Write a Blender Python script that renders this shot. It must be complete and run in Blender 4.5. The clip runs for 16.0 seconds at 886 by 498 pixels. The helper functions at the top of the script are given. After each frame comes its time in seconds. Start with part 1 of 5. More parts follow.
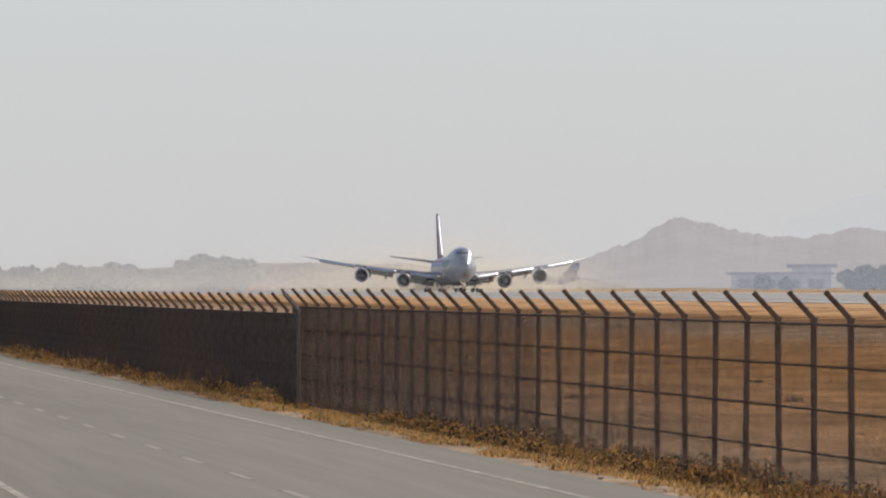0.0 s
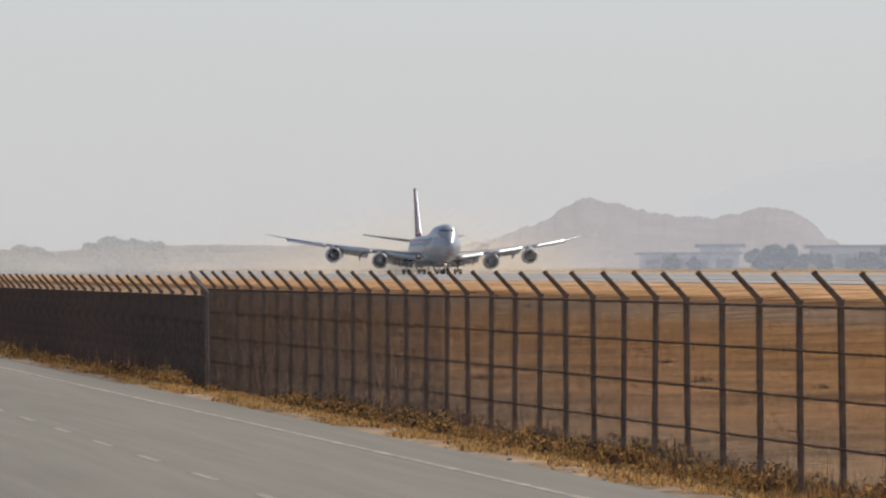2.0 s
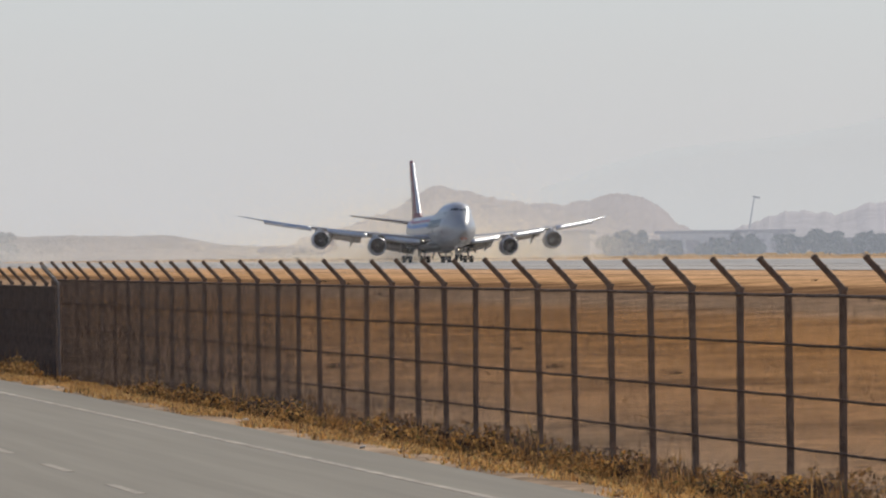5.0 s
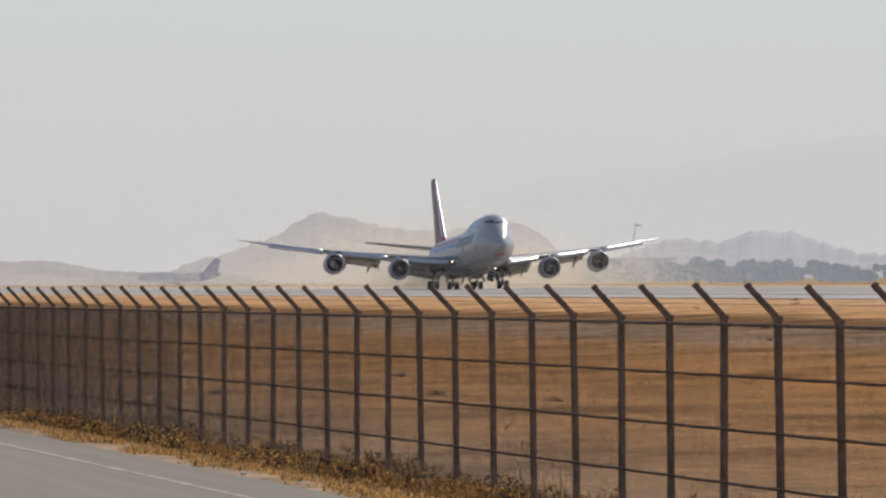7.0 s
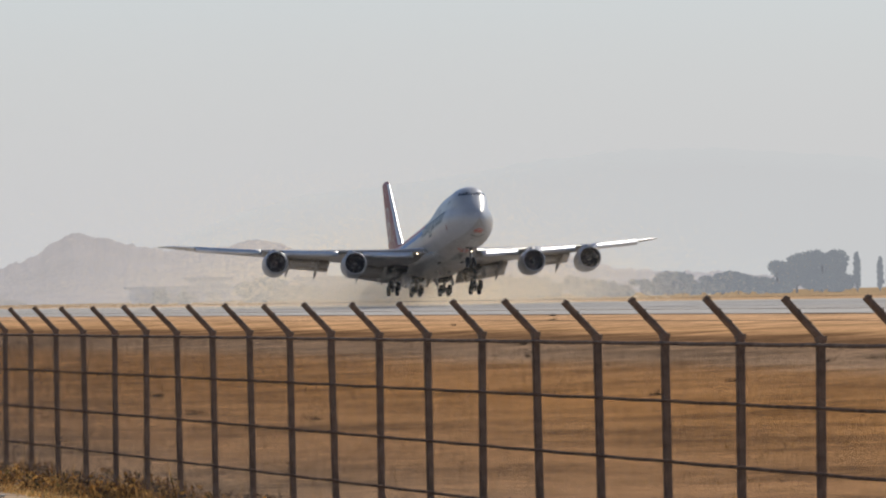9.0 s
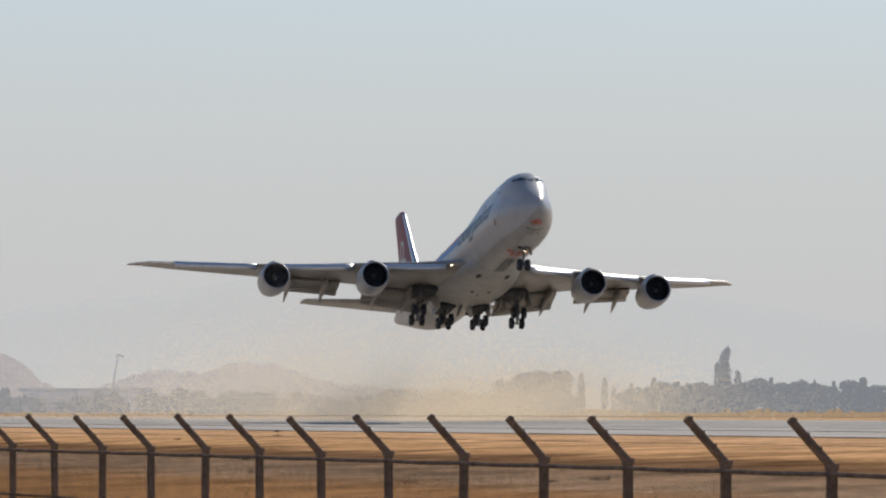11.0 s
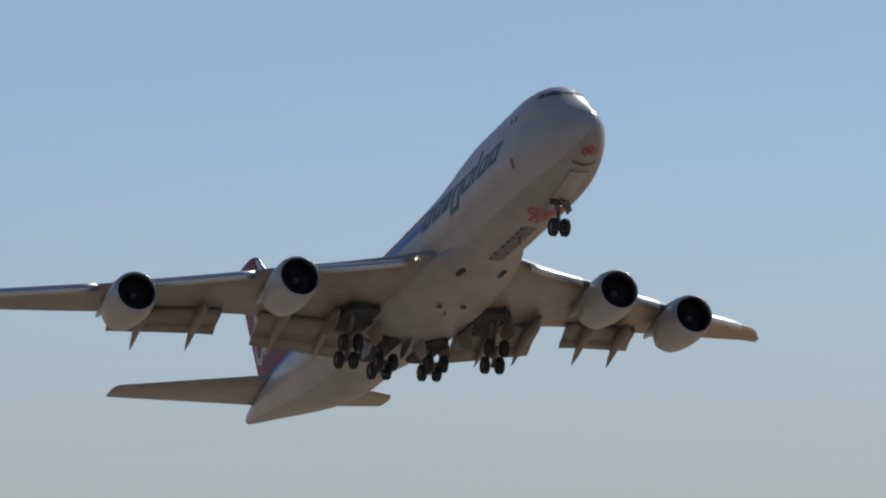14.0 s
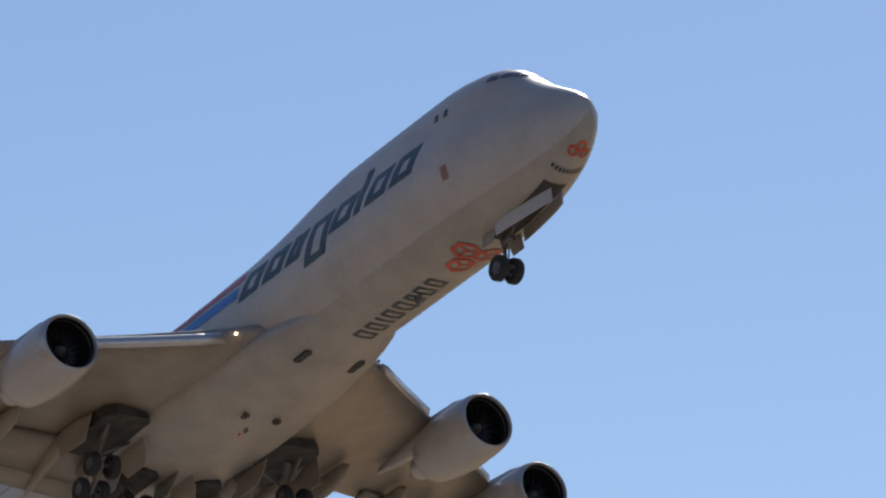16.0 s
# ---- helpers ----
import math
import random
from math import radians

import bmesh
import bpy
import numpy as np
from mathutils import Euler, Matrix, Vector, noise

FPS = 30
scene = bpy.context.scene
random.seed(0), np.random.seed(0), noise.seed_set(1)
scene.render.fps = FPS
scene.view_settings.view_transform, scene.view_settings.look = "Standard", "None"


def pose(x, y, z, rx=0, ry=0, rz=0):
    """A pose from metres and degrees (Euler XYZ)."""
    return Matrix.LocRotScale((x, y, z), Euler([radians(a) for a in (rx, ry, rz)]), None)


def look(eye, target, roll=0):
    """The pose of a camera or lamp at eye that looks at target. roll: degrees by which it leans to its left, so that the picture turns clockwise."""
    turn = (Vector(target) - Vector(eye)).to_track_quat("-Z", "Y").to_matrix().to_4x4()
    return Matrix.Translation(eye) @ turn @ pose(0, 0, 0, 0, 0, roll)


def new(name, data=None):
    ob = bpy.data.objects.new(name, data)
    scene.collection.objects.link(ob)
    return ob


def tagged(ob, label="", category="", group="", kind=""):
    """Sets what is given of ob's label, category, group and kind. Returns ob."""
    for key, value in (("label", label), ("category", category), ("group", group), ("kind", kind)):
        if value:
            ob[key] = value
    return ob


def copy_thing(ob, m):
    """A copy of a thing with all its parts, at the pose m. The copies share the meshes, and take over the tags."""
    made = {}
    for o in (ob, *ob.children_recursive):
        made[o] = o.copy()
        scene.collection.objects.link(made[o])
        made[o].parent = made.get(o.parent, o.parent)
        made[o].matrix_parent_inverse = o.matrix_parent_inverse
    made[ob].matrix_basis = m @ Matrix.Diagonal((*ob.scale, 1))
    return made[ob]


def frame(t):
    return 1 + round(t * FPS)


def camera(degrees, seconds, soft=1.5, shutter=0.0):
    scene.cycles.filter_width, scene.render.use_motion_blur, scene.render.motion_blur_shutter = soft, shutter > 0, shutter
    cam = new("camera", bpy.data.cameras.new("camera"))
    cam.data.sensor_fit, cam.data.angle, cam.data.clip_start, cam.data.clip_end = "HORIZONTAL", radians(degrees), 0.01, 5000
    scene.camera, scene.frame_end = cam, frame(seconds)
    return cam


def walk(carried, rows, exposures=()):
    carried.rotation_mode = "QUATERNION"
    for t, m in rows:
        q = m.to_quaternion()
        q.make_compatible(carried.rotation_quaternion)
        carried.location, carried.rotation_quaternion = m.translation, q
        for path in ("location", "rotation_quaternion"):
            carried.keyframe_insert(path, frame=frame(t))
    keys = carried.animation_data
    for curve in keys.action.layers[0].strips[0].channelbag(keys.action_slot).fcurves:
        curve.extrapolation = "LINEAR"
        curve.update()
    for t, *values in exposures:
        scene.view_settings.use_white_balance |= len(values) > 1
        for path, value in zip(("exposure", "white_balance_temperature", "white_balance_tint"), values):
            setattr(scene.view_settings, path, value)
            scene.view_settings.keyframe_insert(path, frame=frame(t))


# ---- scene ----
cam = camera(8.153, 16.0, soft=2.2)
EYE = (0.0, 0.0, 1.75)


def aim(pan, tilt, roll):
    """Camera pose from its bearing, elevation and lean in degrees."""
    return pose(*EYE) @ pose(0, 0, 0, 0, 0, -pan) @ pose(0, 0, 0, 90 + tilt) @ pose(0, 0, 0, 0, 0, -roll)


CAM_ROWS = [
    (0, 0, 0.333, -0),
    (0.5, 0.167, 0.329, -0.06),
    (1, 0.348, 0.287, 0.04),
    (1.5, 0.716, 0.215, 0.4),
    (2, 0.845, 0.159, 0.25),
    (2.5, 1.039, 0.089, 0.22),
    (3, 1.397, 0.067, 0.37),
    (5.5, 2.433, 0.04, 0.59),
    (6, 2.907, 0.089, 0.22),
    (6.5, 3.105, 0.184, 0.44),
    (7, 3.311, 0.276, 0.53),
    (7.5, 3.615, 0.344, 0.79),
    (8, 4.307, 0.352, 0.92),
    (10.5, 7.267, 1.048, 0.63),
    (11, 8.085, 1.456, 0.15),
    (11.5, 9.069, 1.79, 0.28),
    (12, 10.215, 2.473, 0.21),
    (12.5, 11.619, 3.079, 0.2),
    (13, 12.788, 3.686, 0.2),
    (13.5, 14.624, 4.637, 0.2),
    (14, 16.881, 5.645, 0.2),
    (14.5, 19.158, 6.957, 0.2),
    (15, 22.115, 8.45, 0.2),
    (15.5, 25.906, 10.696, 0.2),
    (16, 31.205, 13.177, 0.2),
]
walk(cam, [(r[0], aim(*r[1:])) for r in CAM_ROWS],
     exposures=[(0, -0.03), (10.5, -0.03), (11, -0.12), (11.5, -0.28), (12, -0.42), (12.5, -0.54), (13, -0.55), (13.5, -0.62), (14, -0.66), (15, -0.65), (15.5, -0.55), (16, -0.27)])

# ---- world, sun ----
SUN_AZ, SUN_EL = 42.0, 36.0
world = bpy.data.worlds.new("world")
scene.world = world
world.use_nodes = True
wt = world.node_tree
wt.nodes.clear()
sky = wt.nodes.new("ShaderNodeTexSky")
sky.sky_type, sky.sun_disc = "NISHITA", False
sky.sun_elevation, sky.sun_rotation = radians(SUN_EL), radians(SUN_AZ)
sky.air_density, sky.dust_density, sky.ozone_density = 1.0, 0.1, 3.0
bg_sky = wt.nodes.new("ShaderNodeBackground")
bg_sky.inputs["Strength"].default_value = 0.098
tint = wt.nodes.new("ShaderNodeMix")
tint.data_type, tint.blend_type = "RGBA", "MULTIPLY"
tint.inputs[0].default_value = 1.0
tint.inputs[7].default_value = (0.975, 1.02, 1.14, 1)
wt.links.new(sky.outputs[0], tint.inputs[6])
wt.links.new(tint.outputs[2], bg_sky.inputs[0])
bg_haze = wt.nodes.new("ShaderNodeBackground")
bg_haze.inputs["Color"].default_value = (0.608, 0.607, 0.617, 1)
bg_haze.inputs["Strength"].default_value = 1.0
tc = wt.nodes.new("ShaderNodeTexCoord")
sp = wt.nodes.new("ShaderNodeSeparateXYZ")
wt.links.new(tc.outputs["Generated"], sp.inputs[0])
ramp = wt.nodes.new("ShaderNodeValToRGB")
ramp.color_ramp.interpolation = "B_SPLINE"
for pos, val in ((0.0, 1.0), (0.03, 0.95), (0.06, 0.70), (0.09, 0.27), (0.125, 0.07), (0.3, 0.04)):
    e = ramp.color_ramp.elements[0] if pos == 0.0 else (ramp.color_ramp.elements[-1] if pos == 0.3 else ramp.color_ramp.elements.new(pos))
    e.position, e.color = pos, (val, val, val, 1)
wt.links.new(sp.outputs[2], ramp.inputs[0])
wmix = wt.nodes.new("ShaderNodeMixShader")
wt.links.new(ramp.outputs[0], wmix.inputs[0])
wt.links.new(bg_sky.outputs[0], wmix.inputs[1])
wt.links.new(bg_haze.outputs[0], wmix.inputs[2])
wout = wt.nodes.new("ShaderNodeOutputWorld")
wt.links.new(wmix.outputs[0], wout.inputs[0])

sun_data = bpy.data.lights.new("sun", "SUN")
sun_data.energy, sun_data.angle, sun_data.color = 4.2, radians(0.6), (1.0, 0.93, 0.82)
sun = new("sun", sun_data)
sd = Vector((math.sin(radians(SUN_AZ)) * math.cos(radians(SUN_EL)), math.cos(radians(SUN_AZ)) * math.cos(radians(SUN_EL)), math.sin(radians(SUN_EL))))
sun.matrix_world = look(sd * 100, (0, 0, 0))


# ---- materials ----
def mat(name, color, rough=0.6, metal=0.0, vary=0.12, scale=1.0, bump=0.0, color2=None, fine=8.0, emit=None, strength=0.0, coat=0.0, along=0.0):
    """Principled material with two scales of noise over its colour, and a bump."""
    m = bpy.data.materials.new(name)
    m.use_nodes = True
    nt = m.node_tree
    b = nt.nodes["Principled BSDF"]
    b.inputs["Roughness"].default_value, b.inputs["Metallic"].default_value = rough, metal
    b.inputs["Coat Weight"].default_value = coat
    co = nt.nodes.new("ShaderNodeTexCoord")
    n1 = nt.nodes.new("ShaderNodeTexNoise")
    n1.inputs["Scale"].default_value, n1.inputs["Detail"].default_value = scale, 6
    n2 = nt.nodes.new("ShaderNodeTexNoise")
    n2.inputs["Scale"].default_value, n2.inputs["Detail"].default_value = scale * fine, 4
    way = co.outputs["Object"]
    if along:
        mp = nt.nodes.new("ShaderNodeMapping")
        mp.vector_type = "TEXTURE"
        mp.inputs["Rotation"].default_value = (0, 0, math.atan2(0.1248, 0.9922))
        mp.inputs["Scale"].default_value = (1, along, 1)
        nt.links.new(way, mp.inputs[0])
        way = mp.outputs[0]
    nt.links.new(way, n1.inputs["Vector"])
    nt.links.new(way, n2.inputs["Vector"])
    add = nt.nodes.new("ShaderNodeMath")
    add.operation = "MULTIPLY_ADD"
    nt.links.new(n2.outputs[0], add.inputs[0])
    add.inputs[1].default_value = 0.5
    nt.links.new(n1.outputs[0], add.inputs[2])
    r = nt.nodes.new("ShaderNodeValToRGB")
    c2 = color2 or tuple(c * (1 - 2.2 * vary) for c in color)
    c1 = tuple(min(1, c * (1 + vary)) for c in color)
    r.color_ramp.elements[0].position, r.color_ramp.elements[0].color = 0.5, (*c2, 1)
    r.color_ramp.elements[1].position, r.color_ramp.elements[1].color = 0.95, (*c1, 1)
    nt.links.new(add.outputs[0], r.inputs[0])
    nt.links.new(r.outputs[0], b.inputs["Base Color"])
    if bump:
        bp = nt.nodes.new("ShaderNodeBump")
        bp.inputs["Strength"].default_value = bump
        bp.inputs["Distance"].default_value = 0.05
        nt.links.new(n2.outputs[0], bp.inputs["Height"])
        nt.links.new(bp.outputs[0], b.inputs["Normal"])
    if emit:
        b.inputs["Emission Color"].default_value = (*emit, 1)
        b.inputs["Emission Strength"].default_value = strength
    return m


def island(name, colors, rough=0.85, translucent=0.35):
    """Dry plant matter whose blades each take one of several colours."""
    m = bpy.data.materials.new(name)
    m.use_nodes = True
    nt = m.node_tree
    b = nt.nodes["Principled BSDF"]
    b.inputs["Roughness"].default_value = rough
    g = nt.nodes.new("ShaderNodeNewGeometry")
    r = nt.nodes.new("ShaderNodeValToRGB")
    els = r.color_ramp.elements
    for i, c in enumerate(colors):
        p = i / (len(colors) - 1)
        e = els[0] if i == 0 else (els[-1] if i == len(colors) - 1 else els.new(p))
        e.position, e.color = p, (*c, 1)
    nt.links.new(g.outputs["Random Per Island"], r.inputs[0])
    nt.links.new(r.outputs[0], b.inputs["Base Color"])
    tr = nt.nodes.new("ShaderNodeBsdfTranslucent")
    nt.links.new(r.outputs[0], tr.inputs[0])
    mx = nt.nodes.new("ShaderNodeMixShader")
    mx.inputs[0].default_value = translucent
    nt.links.new(b.outputs[0], mx.inputs[1])
    nt.links.new(tr.outputs[0], mx.inputs[2])
    nt.links.new(mx.outputs[0], nt.nodes["Material Output"].inputs[0])
    return m


def haze_glow_material(name, glow, strength, diffuse, scale):
    """Far distance: haze painted in as a glow, with some shading of its own."""
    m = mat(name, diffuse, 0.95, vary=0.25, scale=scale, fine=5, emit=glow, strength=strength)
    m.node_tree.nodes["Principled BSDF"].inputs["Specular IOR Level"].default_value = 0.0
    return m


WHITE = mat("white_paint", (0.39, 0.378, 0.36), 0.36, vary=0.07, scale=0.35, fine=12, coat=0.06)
UNDERSIDE = mat("pale_grey_underside", (0.335, 0.312, 0.28), 0.4, vary=0.09, scale=0.5, fine=12)
BELLY = mat("grey_paint", (0.27, 0.238, 0.198), 0.42, vary=0.10, scale=0.5, fine=14)
WINGGREY = mat("wing_grey_paint", (0.262, 0.228, 0.186), 0.36, vary=0.10, scale=0.6, fine=10)
# near-black colour that stands in for the shade inside openings
CAVITYSHADE = mat("painted_cavity_shade", (0.05, 0.048, 0.046), 0.8, vary=0.3, scale=1.5)
METAL = mat("bare_metal", (0.42, 0.42, 0.43), 0.42, 0.7, vary=0.06, scale=1.0)
STEEL = mat("gear_steel", (0.17, 0.165, 0.16), 0.5, 0.3, vary=0.15, scale=3)
RUBBER = mat("tyre_rubber", (0.022, 0.022, 0.024), 0.8, vary=0.3, scale=4)
TYREHUB = mat("dark_hub_metal", (0.10, 0.10, 0.10), 0.5, 0.3, vary=0.2, scale=4)
FANBLACK = mat("fan_dark", (0.018, 0.018, 0.02), 0.5, 0.3, vary=0.2, scale=4)
RED = mat("red_paint", (0.21, 0.012, 0.022), 0.5, vary=0.10, scale=0.6)
EDGE = mat("bare_metal_edge", (0.62, 0.61, 0.60), 0.4, 0.8, vary=0.05, scale=1)
SIGNRED = mat("signal_red_paint", (0.50, 0.07, 0.035), 0.45, vary=0.1, scale=1)
STRIPERED = mat("stripe_red_paint", (0.42, 0.05, 0.06), 0.4, vary=0.1, scale=1)
BLUE = mat("blue_paint", (0.03, 0.16, 0.45), 0.4, vary=0.1, scale=1)
TITLE = mat("dark_teal_paint", (0.022, 0.045, 0.055), 0.4, vary=0.1, scale=1)
GLASSDARK = mat("cockpit_glass", (0.05, 0.053, 0.06), 0.12, vary=0.05)
CREST = mat("faded_red_paint", (0.30, 0.16, 0.13), 0.45, vary=0.3, scale=3)
LAMP = mat("landing_lamp", (1, 0.85, 0.6), 0.3, emit=(1.0, 0.82, 0.55), strength=7)
BEACON = mat("red_beacon", (0.8, 0.05, 0.02), 0.3, vary=0.05)


# ---- mesh helpers ----
def mesh_of(name, verts, faces, material, smooth=True):
    me = bpy.data.meshes.new(name)
    me.from_pydata([tuple(v) for v in verts], [], faces)
    me.materials.append(material)
    if smooth:
        me.polygons.foreach_set("use_smooth", [True] * len(me.polygons))
    me.update()
    return me


def part(name, geo, material, parent=None, label="", smooth=True, m=None):
    """One mesh object from (verts, faces), under a thing or a part."""
    me = geo if isinstance(geo, bpy.types.Mesh) else mesh_of(name, geo[0], geo[1], material, smooth)
    ob = new(name, me)
    if parent:
        ob.parent = parent
    if m is not None:
        ob.matrix_basis = m
    if label:
        tagged(ob, label)
    return ob


def join(*geos):
    vs, fs = [], []
    for v, f in geos:
        k = len(vs)
        vs += [tuple(p) for p in v]
        fs += [tuple(i + k for i in q) for q in f]
    return vs, fs


def moved(geo, m):
    return [tuple(m @ Vector(v)) for v in geo[0]], geo[1]


def loft(rings, caps=True, closed=True):
    n = len(rings[0])
    vs = [tuple(p) for r in rings for p in r]
    fs = []
    for i in range(len(rings) - 1):
        for j in range(n if closed else n - 1):
            k = (j + 1) % n
            fs.append((i * n + j, i * n + k, (i + 1) * n + k, (i + 1) * n + j))
    if caps and closed:
        fs.append(tuple(range(n - 1, -1, -1)))
        fs.append(tuple((len(rings) - 1) * n + j for j in range(n)))
    return vs, fs


def lathe(profile, n=32, axis="x", arc=None):
    """Turn (along, radius) about an axis."""
    rings = []
    for a, r in profile:
        ring = []
        for j in range(n):
            t = 2 * math.pi * j / n
            c, s = r * math.cos(t), r * math.sin(t)
            ring.append((a, c, s) if axis == "x" else ((c, a, s) if axis == "y" else (c, s, a)))
        rings.append(ring)
    return loft(rings, caps=False)


def tube(p, q, r0, r1=None, n=10):
    p, q = Vector(p), Vector(q)
    d = (q - p)
    m = d.to_track_quat("Z", "Y").to_matrix().to_4x4()
    r1 = r0 if r1 is None else r1
    rings = [[p + m @ Vector((r0 * math.cos(2 * math.pi * j / n), r0 * math.sin(2 * math.pi * j / n), 0)) for j in range(n)],
             [q + m @ Vector((r1 * math.cos(2 * math.pi * j / n), r1 * math.sin(2 * math.pi * j / n), 0)) for j in range(n)]]
    return loft(rings)


def box(c, s, bev=0.0):
    """A box with chamfered vertical section."""
    x, y, z = (v / 2 for v in s)
    b = min(bev, x, y) if bev else 0
    if not b:
        sec = [(-x, -y), (x, -y), (x, y), (-x, y)]
    else:
        sec = [(-x + b, -y), (x - b, -y), (x, -y + b), (x, y - b), (x - b, y), (-x + b, y), (-x, y - b), (-x, -y + b)]
    return loft([[(c[0] + a, c[1] + d, c[2] - z) for a, d in sec], [(c[0] + a, c[1] + d, c[2] + z) for a, d in sec]])


def curve(knots):
    """Smooth interpolation through (x, y) knots, without overshoot."""
    xs, ys = [k[0] for k in knots], [k[1] for k in knots]
    h = np.diff(xs)
    d = np.diff(ys) / h
    t = np.zeros(len(xs))
    t[0], t[-1] = d[0], d[-1]
    for i in range(1, len(xs) - 1):
        t[i] = 0 if d[i - 1] * d[i] <= 0 else 2 * d[i - 1] * d[i] / (d[i - 1] + d[i])

    def f(x):
        i = int(np.clip(np.searchsorted(xs, x) - 1, 0, len(h) - 1))
        s = (min(max(x, xs[0]), xs[-1]) - xs[i]) / h[i]
        return float((1 + 2 * s) * (1 - s) ** 2 * ys[i] + s * (1 - s) ** 2 * h[i] * t[i] + s * s * (3 - 2 * s) * ys[i + 1] + s * s * (s - 1) * h[i] * t[i + 1])
    return f


# ---- the ground: along = way of the fence, side = to its right, from the road's edge ----
UX, UY = -0.1248, 0.9922


def place(along, side, z=0.0):
    return (along * UX + side * UY, 102.4 + along * UY - side * UX, z)


def ground_z(side):
    """Height of the ground: a shallow dip at the fence, then a rise to the runway."""
    dip = min(max((side - 0.4) / 2.6, 0), 1)
    s = min(max((side - 25) / 65, 0), 1)
    low = -0.95 - 0.50 * dip * dip * (3 - 2 * dip)
    return low * (1 - s * s * (3 - 2 * s))


def field_material():
    m = bpy.data.materials.new("dry_field")
    m.use_nodes = True
    nt = m.node_tree
    b = nt.nodes["Principled BSDF"]
    b.inputs["Roughness"].default_value = 0.95
    b.inputs["Specular IOR Level"].default_value = 0.0
    co = nt.nodes.new("ShaderNodeTexCoord")
    dot = nt.nodes.new("ShaderNodeVectorMath")
    dot.operation = "DOT_PRODUCT"
    dot.inputs[1].default_value = (UY, -UX, 0)
    nt.links.new(co.outputs["Object"], dot.inputs[0])
    # streaks stretched along the runway
    mp = nt.nodes.new("ShaderNodeMapping")
    mp.inputs["Rotation"].default_value = (0, 0, math.atan2(UX, UY))
    mp.inputs["Scale"].default_value = (0.16, 0.13, 0.2)
    nt.links.new(co.outputs["Object"], mp.inputs[0])
    ns = nt.nodes.new("ShaderNodeTexNoise")
    ns.inputs["Scale"].default_value, ns.inputs["Detail"].default_value = 1.0, 7
    nt.links.new(mp.outputs[0], ns.inputs["Vector"])
    nf = nt.nodes.new("ShaderNodeTexNoise")
    nf.inputs["Scale"].default_value, nf.inputs["Detail"].default_value = 1.4, 8
    nt.links.new(co.outputs["Object"], nf.inputs["Vector"])
    wob = nt.nodes.new("ShaderNodeMath")
    wob.operation = "MULTIPLY_ADD"
    nt.links.new(ns.outputs[0], wob.inputs[0])
    wob.inputs[1].default_value = 9.0
    nt.links.new(dot.outputs["Value"], wob.inputs[2])
    rng = nt.nodes.new("ShaderNodeMapRange")
    rng.inputs["From Min"].default_value, rng.inputs["From Max"].default_value = 12.78 + 4.5, 12.78 + 4.5 + 400
    nt.links.new(wob.outputs[0], rng.inputs["Value"])
    r = nt.nodes.new("ShaderNodeValToRGB")
    els = r.color_ramp.elements
    bands = [(0, (0.24, 0.17, 0.11)), (5, (0.25, 0.165, 0.098)), (12, (0.26, 0.142, 0.066)), (30, (0.27, 0.132, 0.046)), (44, (0.26, 0.132, 0.052)), (49, (0.24, 0.155, 0.092)),
             (57, (0.22, 0.138, 0.08)), (60, (0.12, 0.066, 0.033)), (65, (0.13, 0.07, 0.034)), (69, (0.31, 0.172, 0.08)), (86, (0.365, 0.215, 0.112)),
             (215, (0.36, 0.225, 0.12)), (400, (0.26, 0.18, 0.10))]
    for i, (p, c) in enumerate(bands):
        e = els[0] if i == 0 else (els[-1] if i == len(bands) - 1 else els.new(p / 400))
        e.position, e.color = p / 400, (*c, 1)
    nt.links.new(rng.outputs[0], r.inputs[0])
    hs = nt.nodes.new("ShaderNodeHueSaturation")
    vr = nt.nodes.new("ShaderNodeMapRange")
    vr.inputs["From Min"].default_value, vr.inputs["From Max"].default_value = 0.36, 0.64
    vr.inputs["To Min"].default_value, vr.inputs["To Max"].default_value = 0.72, 2.5
    mixn = nt.nodes.new("ShaderNodeMath")
    mixn.operation = "MULTIPLY_ADD"
    nt.links.new(nf.outputs[0], mixn.inputs[0])
    mixn.inputs[1].default_value = 0.45
    sc = nt.nodes.new("ShaderNodeMath")
    sc.operation = "MULTIPLY"
    nt.links.new(ns.outputs[0], sc.inputs[0])
    sc.inputs[1].default_value = 0.55
    nt.links.new(sc.outputs[0], mixn.inputs[2])
    nt.links.new(mixn.outputs[0], vr.inputs["Value"])
    nt.links.new(vr.outputs[0], hs.inputs["Value"])
    nt.links.new(r.outputs[0], hs.inputs["Color"])
    nt.links.new(hs.outputs[0], b.inputs["Base Color"])
    return m


def build_ground():
    sides = sorted(set(list(np.arange(-60, 100, 2.5)) + list(np.arange(0.3, 5.5, 0.4)) + list(np.arange(100, 400, 25)) + [-1500, -700, -300, -120, 500, 800, 1300, 2000, 3000]))
    alongs = sorted(set(list(np.arange(-160, 300, 5)) + list(np.arange(300, 900, 25)) + [-1500, -900, -500, -300, 1000, 1200, 1500, 2000, 2600, 3300, 4000, 4750]))
    vs = []
    for a in alongs:
        for s in sides:
            bump = 0.05 * noise.noise((a * 0.08, s * 0.15, 0)) if 5 < s < 95 else 0
            vs.append(place(a, s, ground_z(s) + bump - (0.03 if s < 0.3 else 0)))
    n = len(sides)
    fs = [(i * n + j, i * n + j + 1, (i + 1) * n + j + 1, (i + 1) * n + j) for i in range(len(alongs) - 1) for j in range(n - 1)]
    g = part("ground", (vs, fs), field_material())
    tagged(g, "dry brown and orange grass field beside the runway", "ground", kind="structure")


